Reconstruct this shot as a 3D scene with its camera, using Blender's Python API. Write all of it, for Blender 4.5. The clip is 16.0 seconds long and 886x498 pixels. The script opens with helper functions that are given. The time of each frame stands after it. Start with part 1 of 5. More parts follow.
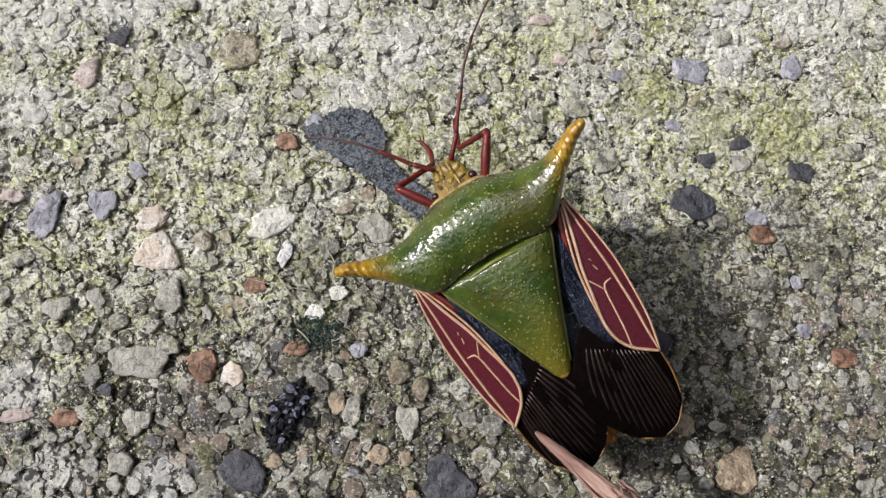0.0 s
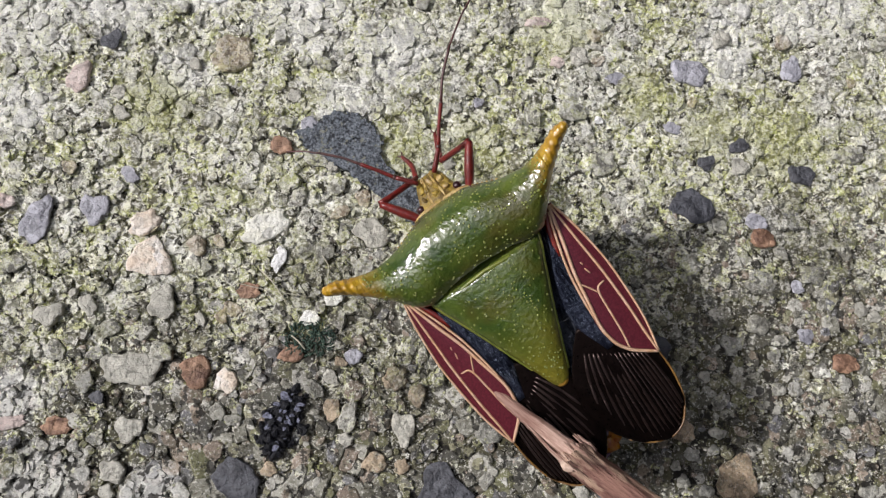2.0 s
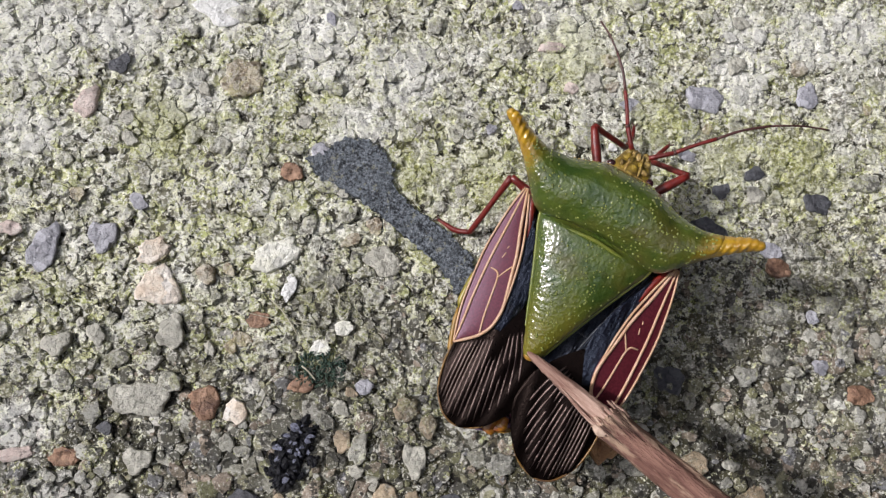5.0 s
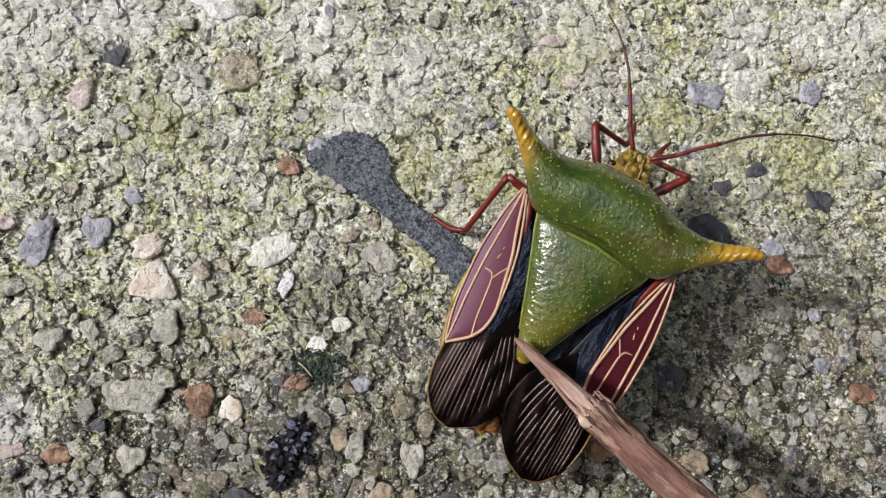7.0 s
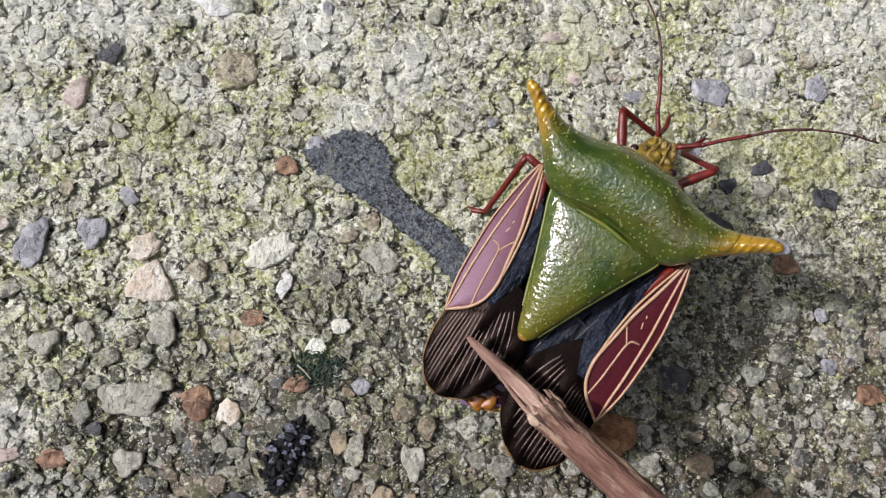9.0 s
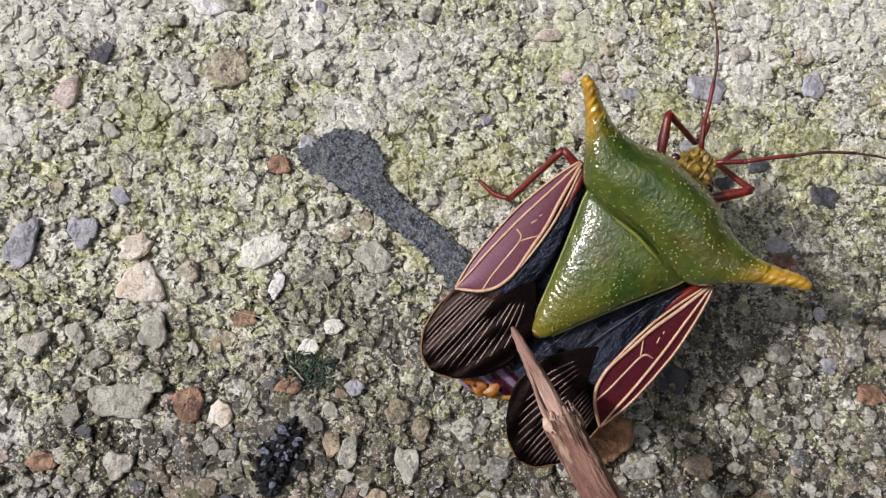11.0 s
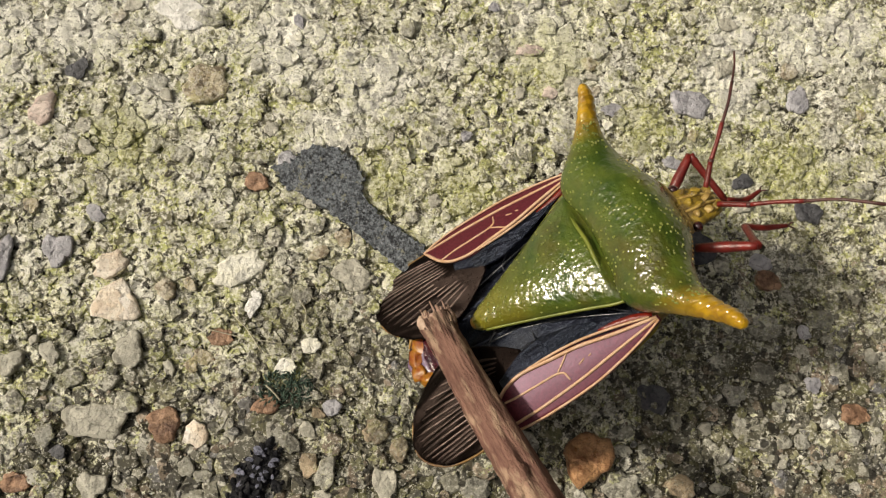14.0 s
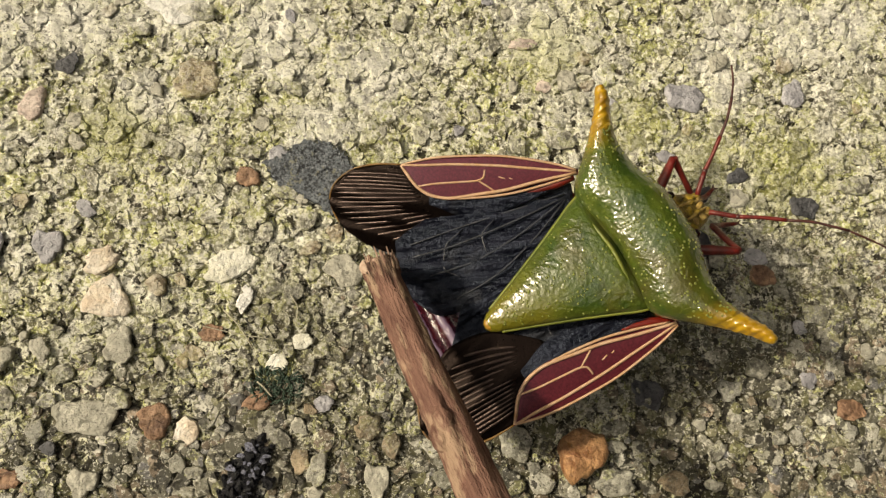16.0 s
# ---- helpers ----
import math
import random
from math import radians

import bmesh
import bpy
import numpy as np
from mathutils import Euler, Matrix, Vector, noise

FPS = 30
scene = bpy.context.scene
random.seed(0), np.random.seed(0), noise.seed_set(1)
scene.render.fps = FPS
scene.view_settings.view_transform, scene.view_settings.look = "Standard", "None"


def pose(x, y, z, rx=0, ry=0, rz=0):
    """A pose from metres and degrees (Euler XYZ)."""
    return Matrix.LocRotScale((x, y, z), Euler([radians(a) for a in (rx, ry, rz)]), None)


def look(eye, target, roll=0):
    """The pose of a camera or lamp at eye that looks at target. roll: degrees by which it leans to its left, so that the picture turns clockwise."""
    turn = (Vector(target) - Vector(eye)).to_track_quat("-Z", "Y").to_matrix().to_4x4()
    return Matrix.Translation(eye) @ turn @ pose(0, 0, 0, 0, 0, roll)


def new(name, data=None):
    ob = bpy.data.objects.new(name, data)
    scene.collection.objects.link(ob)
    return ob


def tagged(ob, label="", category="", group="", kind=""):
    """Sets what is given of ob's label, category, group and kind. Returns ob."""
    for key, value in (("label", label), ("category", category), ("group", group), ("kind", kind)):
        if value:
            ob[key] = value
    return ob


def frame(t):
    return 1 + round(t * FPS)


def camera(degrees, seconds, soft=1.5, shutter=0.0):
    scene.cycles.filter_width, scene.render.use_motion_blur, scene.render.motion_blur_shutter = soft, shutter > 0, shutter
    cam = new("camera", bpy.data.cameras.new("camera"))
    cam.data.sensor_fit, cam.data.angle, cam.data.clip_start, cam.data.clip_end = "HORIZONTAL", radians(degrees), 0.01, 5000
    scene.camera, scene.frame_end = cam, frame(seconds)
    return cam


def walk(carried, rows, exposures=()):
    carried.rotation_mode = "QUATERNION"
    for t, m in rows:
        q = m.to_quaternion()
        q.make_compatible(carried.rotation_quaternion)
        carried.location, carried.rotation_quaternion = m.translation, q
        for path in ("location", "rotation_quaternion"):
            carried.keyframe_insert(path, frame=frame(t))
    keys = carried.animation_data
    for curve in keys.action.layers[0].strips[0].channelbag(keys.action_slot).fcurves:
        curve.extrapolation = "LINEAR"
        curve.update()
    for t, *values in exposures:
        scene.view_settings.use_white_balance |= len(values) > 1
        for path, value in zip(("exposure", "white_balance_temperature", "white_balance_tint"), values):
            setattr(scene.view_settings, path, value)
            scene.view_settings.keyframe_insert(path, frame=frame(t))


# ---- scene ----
# All lengths below are in millimetres; MM turns them into metres.
MM = 0.001
LENS = 66.0

# ---- camera and its walk ----
cam = camera(LENS, 16.0, soft=1.25)
# seconds, x, y, z (mm), rx, ry, rz (degrees); a hand-held phone looking down on a concrete slab
PATH = [
    (0, 0.000, -0.000, 48.352, 6.862, -3.674, -0.000),
    (0.5, -0.363, 0.749, 48.716, 6.894, -3.895, -0.006),
    (1, 0.551, 0.145, 48.612, 7.024, -3.657, -0.118),
    (1.5, 1.008, 0.560, 48.523, 6.966, -3.694, -0.219),
    (2, 0.352, 0.288, 47.818, 7.008, -3.606, -0.090),
    (2.5, -0.022, 0.639, 47.708, 7.060, -3.664, -0.105),
    (3, -0.080, 0.858, 47.785, 6.988, -3.706, 0.040),
    (3.5, 0.167, 1.170, 48.108, 7.055, -3.621, -0.158),
    (4, -0.167, 1.400, 47.790, 7.008, -3.601, -0.040),
    (4.2, -0.363, 1.813, 47.603, 6.892, -3.608, 0.020),
    (6.3, -0.605, 2.960, 47.364, 6.518, -3.928, 0.332),
    (6.5, -0.255, 2.901, 47.207, 6.548, -3.915, 0.310),
    (7, -0.571, 2.523, 46.925, 6.526, -3.928, 0.350),
    (7.5, -0.429, 2.744, 46.752, 6.449, -3.869, 0.382),
    (8, -0.556, 3.020, 46.799, 6.398, -3.804, 0.408),
    (8.5, -0.568, 3.098, 47.042, 6.555, -4.002, 0.326),
    (9, -0.484, 2.677, 46.217, 6.458, -3.805, 0.225),
    (9.2, 0.044, 3.176, 46.408, 6.416, -3.885, 0.366),
    (11.3, 0.114, 2.249, 45.687, 6.973, -3.554, 0.022),
    (11.5, 0.494, 2.210, 45.918, 7.001, -3.526, 0.075),
    (12, 0.320, 1.875, 45.387, 7.205, -3.578, -0.002),
    (12.5, 0.266, 2.293, 45.571, 7.209, -3.532, 0.098),
    (13, 1.111, 3.221, 45.635, 6.990, -3.545, -0.013),
    (13.5, 1.396, 3.700, 45.691, 7.193, -3.608, 0.117),
    (14, 1.564, 3.461, 45.450, 7.044, -3.557, 0.063),
    (14.5, 1.820, 3.577, 45.516, 7.101, -3.540, 0.065),
    (15, 2.327, 3.298, 45.423, 7.002, -3.460, -0.060),
    (15.5, 2.504, 3.639, 45.575, 7.103, -3.410, -0.090),
    (16, 2.176, 3.188, 45.161, 7.027, -3.430, -0.034),
]
# the sun breaks through thin cloud after the middle of the shot
EXPOSURES = [(0.0, -0.55, 6300, 15), (9.0, -0.55, 6300, 14), (11.0, -0.55, 6400, 16), (12.5, -0.55, 6500, 17), (14.0, -0.61, 7750, 9), (16.0, -0.54, 8700, 7)]
walk(cam, [(t, pose(x * MM, y * MM, z * MM, rx, ry, rz)) for t, x, y, z, rx, ry, rz in PATH], EXPOSURES)

# ---- world and sun ----
SUN_ELEVATION, SUN_AZIMUTH = radians(37), radians(168)  # azimuth counted from +x towards +y
world = bpy.data.worlds.new("sky")
scene.world = world
world.use_nodes = True
wn = world.node_tree
sky = wn.nodes.new("ShaderNodeTexSky")
sky.sky_type = "NISHITA"
sky.sun_disc = False
sky.sun_elevation = SUN_ELEVATION
sky.sun_rotation = radians(90) - SUN_AZIMUTH
sky.dust_density = 6.0
sky.ozone_density = 0.5
hazy = wn.nodes.new("ShaderNodeHueSaturation")
hazy.inputs["Saturation"].default_value = 0.3
wn.links.new(sky.outputs["Color"], hazy.inputs["Color"])
# one bright patch added near the zenith, aimed to place highlights on the bug
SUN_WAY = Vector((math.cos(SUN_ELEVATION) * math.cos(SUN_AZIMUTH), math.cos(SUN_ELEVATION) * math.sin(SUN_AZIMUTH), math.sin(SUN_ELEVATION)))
sky_patch = wn.nodes.new("ShaderNodeVectorMath")
sky_patch.operation = "DOT_PRODUCT"
wn.links.new(wn.nodes.new("ShaderNodeTexCoord").outputs["Generated"], sky_patch.inputs[0])
sky_patch.inputs[1].default_value = (-0.22, 0.08, 0.97)
patch_gain = wn.nodes.new("ShaderNodeMapRange")
patch_gain.interpolation_type = "SMOOTHSTEP"
patch_gain.inputs["From Min"].default_value, patch_gain.inputs["From Max"].default_value = 0.74, 0.97
patch_gain.inputs["To Min"].default_value, patch_gain.inputs["To Max"].default_value = 0.2, 12.5
wn.links.new(sky_patch.outputs["Value"], patch_gain.inputs["Value"])
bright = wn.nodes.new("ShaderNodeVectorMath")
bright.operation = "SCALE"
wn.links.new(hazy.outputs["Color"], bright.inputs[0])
wn.links.new(patch_gain.outputs[0], bright.inputs["Scale"])
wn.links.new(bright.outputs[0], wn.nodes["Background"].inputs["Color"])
wn.nodes["Background"].inputs["Strength"].default_value = 0.026
sun = new("sun", bpy.data.lights.new("sun", "SUN"))
sun.data.energy = 5.0
sun.data.angle = radians(4)
sun.data.color = (1.0, 0.97, 0.92)
sun.matrix_world = look(SUN_WAY * 2.0, (0, 0, 0))


# ---- materials ----
class Nodes:
    """A material's node tree with short calls; positions come in millimetres."""

    def __init__(self, name, world_space=False):
        self.mat = bpy.data.materials.new(name)
        self.mat.use_nodes = True
        self.t = self.mat.node_tree
        self.bsdf = self.t.nodes["Principled BSDF"]
        scale = self.t.nodes.new("ShaderNodeVectorMath")
        scale.operation = "SCALE"
        scale.inputs["Scale"].default_value = 1000.0
        if world_space:
            self.t.links.new(self.t.nodes.new("ShaderNodeNewGeometry").outputs["Position"], scale.inputs[0])
        else:
            self.t.links.new(self.t.nodes.new("ShaderNodeTexCoord").outputs["Object"], scale.inputs[0])
        self.co = scale.outputs[0]

    def put(self, socket, value):
        if isinstance(value, bpy.types.NodeSocket):
            self.t.links.new(value, socket)
        elif isinstance(value, tuple) and len(value) == 3 and socket.type == "RGBA":
            socket.default_value = (*value, 1.0)
        else:
            socket.default_value = value

    def noise(self, scale, detail=3.0, rough=0.55, co=None):
        n = self.t.nodes.new("ShaderNodeTexNoise")
        self.put(n.inputs["Vector"], co or self.co)
        self.put(n.inputs["Scale"], scale)
        self.put(n.inputs["Detail"], detail)
        self.put(n.inputs["Roughness"], rough)
        return n.outputs["Fac"]

    def cells(self, scale, feature="F1", out="Distance", co=None):
        n = self.t.nodes.new("ShaderNodeTexVoronoi")
        n.feature = feature
        self.put(n.inputs["Vector"], co or self.co)
        self.put(n.inputs["Scale"], scale)
        return n.outputs[out]

    def stretch(self, x, y, z):
        n = self.t.nodes.new("ShaderNodeVectorMath")
        n.operation = "MULTIPLY"
        self.put(n.inputs[0], self.co)
        n.inputs[1].default_value = (x, y, z)
        return n.outputs[0]

    def axis(self, name):
        n = self.t.nodes.new("ShaderNodeSeparateXYZ")
        self.put(n.inputs[0], self.co)
        return n.outputs[name]

    def math(self, op, a, b=0.0):
        n = self.t.nodes.new("ShaderNodeMath")
        n.operation = op
        self.put(n.inputs[0], a)
        self.put(n.inputs[1], b)
        return n.outputs[0]

    def span(self, value, a, b, c=0.0, d=1.0):
        n = self.t.nodes.new("ShaderNodeMapRange")
        self.put(n.inputs["Value"], value)
        for key, v in (("From Min", a), ("From Max", b), ("To Min", c), ("To Max", d)):
            self.put(n.inputs[key], v)
        return n.outputs[0]

    def ramp(self, fac, stops, constant=False):
        n = self.t.nodes.new("ShaderNodeValToRGB")
        n.color_ramp.interpolation = "CONSTANT" if constant else "LINEAR"
        e = n.color_ramp.elements
        while len(e) < len(stops):
            e.new(0.5)
        for k, (p, c) in enumerate(stops):
            e[k].position, e[k].color = p, (*c, 1.0)
        self.put(n.inputs["Fac"], fac)
        return n.outputs["Color"]

    def mix(self, fac, a, b):
        n = self.t.nodes.new("ShaderNodeMix")
        n.data_type = "RGBA"
        self.put(n.inputs[0], fac)
        self.put(n.inputs[6], a)
        self.put(n.inputs[7], b)
        return n.outputs[2]

    def bump(self, height, strength=0.5, distance=0.1, normal=None):
        n = self.t.nodes.new("ShaderNodeBump")
        self.put(n.inputs["Height"], height)
        n.inputs["Strength"].default_value = strength
        n.inputs["Distance"].default_value = distance * MM
        if normal:
            self.put(n.inputs["Normal"], normal)
        return n.outputs["Normal"]

    def done(self, color, rough, normal=None, coat=0.0, specular=0.5, sheen=0.27):
        self.put(self.bsdf.inputs["Base Color"], color)
        self.put(self.bsdf.inputs["Roughness"], rough)
        self.put(self.bsdf.inputs["Coat Weight"], coat)
        self.put(self.bsdf.inputs["Coat Roughness"], sheen)
        self.put(self.bsdf.inputs["Specular IOR Level"], specular)
        if normal:
            self.put(self.bsdf.inputs["Normal"], normal)
            self.put(self.bsdf.inputs["Coat Normal"], normal)
        return self.mat


GRAIN_TONES = [
    (0.0, (0.22, 0.215, 0.18)), (0.11, (0.44, 0.435, 0.37)), (0.21, (0.09, 0.09, 0.085)), (0.31, (0.6, 0.59, 0.52)), (0.41, (0.25, 0.255, 0.13)),
    (0.51, (0.3, 0.235, 0.185)), (0.6, (0.76, 0.75, 0.68)), (0.69, (0.13, 0.13, 0.11)), (0.78, (0.4, 0.39, 0.25)), (0.86, (0.24, 0.245, 0.27)), (0.93, (0.48, 0.39, 0.31)),
]


# centre and radius of the palest crusts, in millimetres
WHITE_CRUSTS = [(24.7, 21.5, 3.4), (30.1, 24.6, 3.0), (-13.8, 26.0, 3.6), (-3.7, 16.4, 2.6), (25.3, 25.1, 2.4), (34.2, 25.3, 3.0), (-25.2, -3.9, 2.6), (-23.0, -9.5, 3.2), (-16.0, -10.3, 2.4), (-25.8, 22.8, 4.6), (-19.8, 23.8, 4.0), (-26.1, 16.0, 3.0), (-15.3, 18.7, 2.4), (-6.6, 23.5, 4.2), (-0.1, 20.8, 3.6), (11.3, 24.6, 3.4)]

# centre and radius of yellow-green films of algae, in millimetres
ALGAE = [(5.9, 13.2, 3.2), (0.3, 13.6, 2.6), (1.4, 8.8, 2.2), (28.8, 14.5, 4.2), (12.0, 22.6, 3.6), (18.5, 17.6, 2.6), (-17.0, 16.5, 3.2), (23.5, 15.0, 2.8)]

# centre and radius of earthy stains, in millimetres; beyond x = 25 they paint shade
STAINS_AND_SHADE = [(-6.0, 4.2, 3.4), (-2.8, 1.8, 3.6), (0.4, -3.3, 3.8), (-5.9, -2.9, 3.0), (-14.9, 1.8, 2.6), (18.6, -0.9, 3.0), (28.9, 8.2, 3.6), (32.3, 5.1, 3.6), (25.7, 2.0, 2.8)]


def lichen(n, base, amount, dirty=1.0, speckle=1.0, thin=0.565):
    """Crumbly white and yellow-green crust grown over a base colour; it thins out towards the near side, and rightwards
    to paint dimmer light.
    """
    far = n.t.nodes.new("ShaderNodeSeparateXYZ")
    n.put(far.inputs[0], n.co)
    # the X slope puts light falling off to the right into the crust colour
    side = n.math("MULTIPLY", far.outputs["X"], -0.13)
    wander = n.math("ADD", n.math("ADD", far.outputs["Y"], side), n.math("MULTIPLY", n.noise(0.1, 3.0), 30.0))
    rich = n.span(wander, 8.5, 28.0)
    # away from this corner of the slab the crust comes and goes in wide patches
    reach = n.t.nodes.new("ShaderNodeVectorMath")
    reach.operation = "LENGTH"
    n.put(reach.inputs[0], n.co)
    beyond = n.span(reach.outputs["Value"], 65.0, 180.0)
    patches = n.span(n.noise(0.012, 4.0, 0.6), 0.35, 0.65)
    rich = n.math("ADD", n.math("MULTIPLY", rich, n.math("SUBTRACT", 1.0, beyond)), n.math("MULTIPLY", patches, beyond))
    dirt = n.math("MULTIPLY", n.span(n.noise(0.5, 4.0, 0.65), 0.42, 0.58), n.span(rich, 0.0, 0.8, 0.8 * dirty, 0.1 * dirty))
    base = n.mix(dirt, base, (0.075, 0.07, 0.035))
    # coordinates pushed about, so that the crumbs get ragged outlines
    jit = n.t.nodes.new("ShaderNodeTexNoise")
    n.put(jit.inputs["Vector"], n.co)
    n.put(jit.inputs["Scale"], 2.2)
    n.put(jit.inputs["Detail"], 2.0)
    push = n.t.nodes.new("ShaderNodeVectorMath")
    push.operation = "MULTIPLY_ADD"
    n.put(push.inputs[0], jit.outputs["Color"])
    push.inputs[1].default_value = (0.9, 0.9, 0.9)
    n.put(push.inputs[2], n.co)
    odd = push.outputs[0]
    # the crust: a mosaic of flat crumbs about 0.5 mm across, whiter or greener by wide patches
    patch = n.span(n.math("ADD", n.noise(0.17, 3.0, 0.6), n.math("MULTIPLY", n.noise(0.6, 3.0, 0.6), 0.35)), 0.52, 0.7)
    one = n.t.nodes.new("ShaderNodeSeparateColor")
    n.put(one.inputs[0], n.cells(1.75, out="Color", co=odd))
    white = n.ramp(one.outputs[0], [(0.0, (0.17, 0.165, 0.13)), (0.14, (0.46, 0.46, 0.4)), (0.34, (0.74, 0.74, 0.66)), (0.56, (0.6, 0.605, 0.48)), (0.74, (0.92, 0.92, 0.85)), (0.94, (0.34, 0.32, 0.27))], True)
    green = n.ramp(one.outputs[1], [(0.0, (0.13, 0.125, 0.065)), (0.15, (0.42, 0.435, 0.23)), (0.34, (0.63, 0.65, 0.33)), (0.56, (0.51, 0.545, 0.22)), (0.72, (0.82, 0.82, 0.62)), (0.92, (0.27, 0.265, 0.18))], True)
    tone = n.mix(patch, white, green)
    # each crumb darker or lighter inside, with a thin brown joint round it
    crumb = n.noise(3.2, 3.0, 0.6)
    tone = n.mix(n.span(crumb, 0.53, 0.58, 0.0, n.span(rich, 0.0, 1.0, 0.4, 0.9)), tone, (0.93, 0.93, 0.83))
    tone = n.mix(n.span(crumb, 0.45, 0.4, 0.0, n.span(rich, 0.0, 1.0, 0.95, 0.4)), tone, (0.15, 0.14, 0.085))
    rim = n.cells(1.75, "DISTANCE_TO_EDGE", co=odd)
    joint = n.span(rim, 0.015, 0.06, 0.7, 0.0)
    tone = n.mix(n.math("MULTIPLY", joint, n.span(n.noise(0.8, 3.0), 0.4, 0.55)), tone, (0.08, 0.068, 0.04))
    # where the crust is whitest it stands as a raised white net round grey crumbs
    net = n.math("MULTIPLY", n.span(rim, 0.05, 0.11, 1.0, 0.0), n.span(n.noise(0.55, 3.0), 0.5, 0.56))
    tone = n.mix(n.math("MULTIPLY", net, n.span(patch, 0.0, 1.0, 0.95, 0.6)), tone, (0.93, 0.93, 0.86))
    # dark spots paint shaded holes between the crumbs
    hole_shade = n.noise(1.25, 3.0, 0.6)
    tone = n.mix(n.span(n.math("SUBTRACT", hole_shade, n.span(rich, 0.0, 1.0, 0.045, -0.025)), 0.418, 0.402), tone, (0.025, 0.023, 0.014))
    fine = n.math("ADD", n.math("MULTIPLY", n.noise(0.75, 5.0, 0.7), 0.6), n.math("MULTIPLY", n.noise(2.4, 3.0, 0.6), 0.4))
    edge = n.span(rich, 0.0, 1.0, thin, 0.365)
    above = n.math("SUBTRACT", fine, edge)
    base = n.mix(n.span(above, -0.03, -0.012, 0.0, 0.55 * speckle), base, (0.07, 0.06, 0.04))
    cover = n.math("MULTIPLY", n.span(above, -0.012, -0.002), amount)
    out = n.mix(cover, base, tone)
    ragged = n.math("MULTIPLY", n.noise(0.9, 4.0, 0.7), 2.0)
    for x, y, r in WHITE_CRUSTS:
        away = n.t.nodes.new("ShaderNodeVectorMath")
        away.operation = "DISTANCE"
        n.put(away.inputs[0], n.co)
        away.inputs[1].default_value = (x, y, 0.0)
        near = n.span(n.math("ADD", n.math("DIVIDE", away.outputs["Value"], r), ragged), 1.5, 1.95, 0.55, 0.0)
        out = n.mix(near, out, (0.86, 0.86, 0.82))
    for x, y, r in ALGAE:
        away = n.t.nodes.new("ShaderNodeVectorMath")
        away.operation = "DISTANCE"
        n.put(away.inputs[0], n.co)
        away.inputs[1].default_value = (x, y, 0.0)
        near = n.span(n.math("ADD", n.math("DIVIDE", away.outputs["Value"], r), ragged), 1.4, 2.0, 0.4, 0.0)
        out = n.mix(near, out, (0.42, 0.44, 0.13))
    for x, y, r in STAINS_AND_SHADE:
        away = n.t.nodes.new("ShaderNodeVectorMath")
        away.operation = "DISTANCE"
        n.put(away.inputs[0], n.co)
        away.inputs[1].default_value = (x, y, 0.0)
        near = n.span(n.math("ADD", n.math("DIVIDE", away.outputs["Value"], r), ragged), 1.45, 2.0, 0.45, 0.0)
        out = n.mix(near, out, (0.075, 0.07, 0.05))
    grit = n.noise(4.6, 3.0, 0.7)
    out = n.mix(n.span(grit, 0.57, 0.62, 0.0, 0.65 * speckle), out, (0.84, 0.83, 0.76))
    out = n.mix(n.span(grit, 0.43, 0.38, 0.0, 0.75 * speckle), out, (0.06, 0.055, 0.04))
    # dark specks paint shade into pits, densest where the crust is thin
    pit_shade = n.span(n.math("SUBTRACT", n.noise(1.1, 4.0, 0.68), n.span(rich, 0.0, 0.7, -0.01, 0.0)), 0.565, 0.585)
    return n.mix(n.math("MULTIPLY", pit_shade, n.span(rich, 0.0, 1.0, 1.0 * speckle, 0.45 * speckle)), out, (0.022, 0.02, 0.016))


def concrete_material():
    n = Nodes("lichened_concrete", world_space=True)
    tone = n.ramp(n.cells(1.5, out="Color"), GRAIN_TONES)
    # matrix colour blackened to put shade into the gaps between grains
    base = n.mix(0.72, tone, (0.04, 0.038, 0.022))
    color = lichen(n, base, 0.95)
    nor = n.bump(n.noise(3.0, 6.0, 0.72), 0.8, 0.14)
    return n.done(color, n.span(n.noise(2.0), 0.3, 0.7, 0.75, 0.95), nor, 0.0, 0.3)


def gravel_material():
    n = Nodes("sand_grains", world_space=True)
    island = n.t.nodes.new("ShaderNodeNewGeometry").outputs["Random Per Island"]
    base = n.ramp(island, GRAIN_TONES, True)
    base = n.mix(n.span(n.noise(2.4, 3.0), 0.3, 0.7, 0.0, 0.5), base, (0.13, 0.12, 0.085))
    color = lichen(n, base, 0.85, 0.6, 0.9, 0.59)
    nor = n.bump(n.noise(4.0, 5.0, 0.75), 0.8, 0.12)
    return n.done(color, n.span(n.noise(1.2), 0.3, 0.7, 0.5, 0.85), nor, 0.0, 0.45)


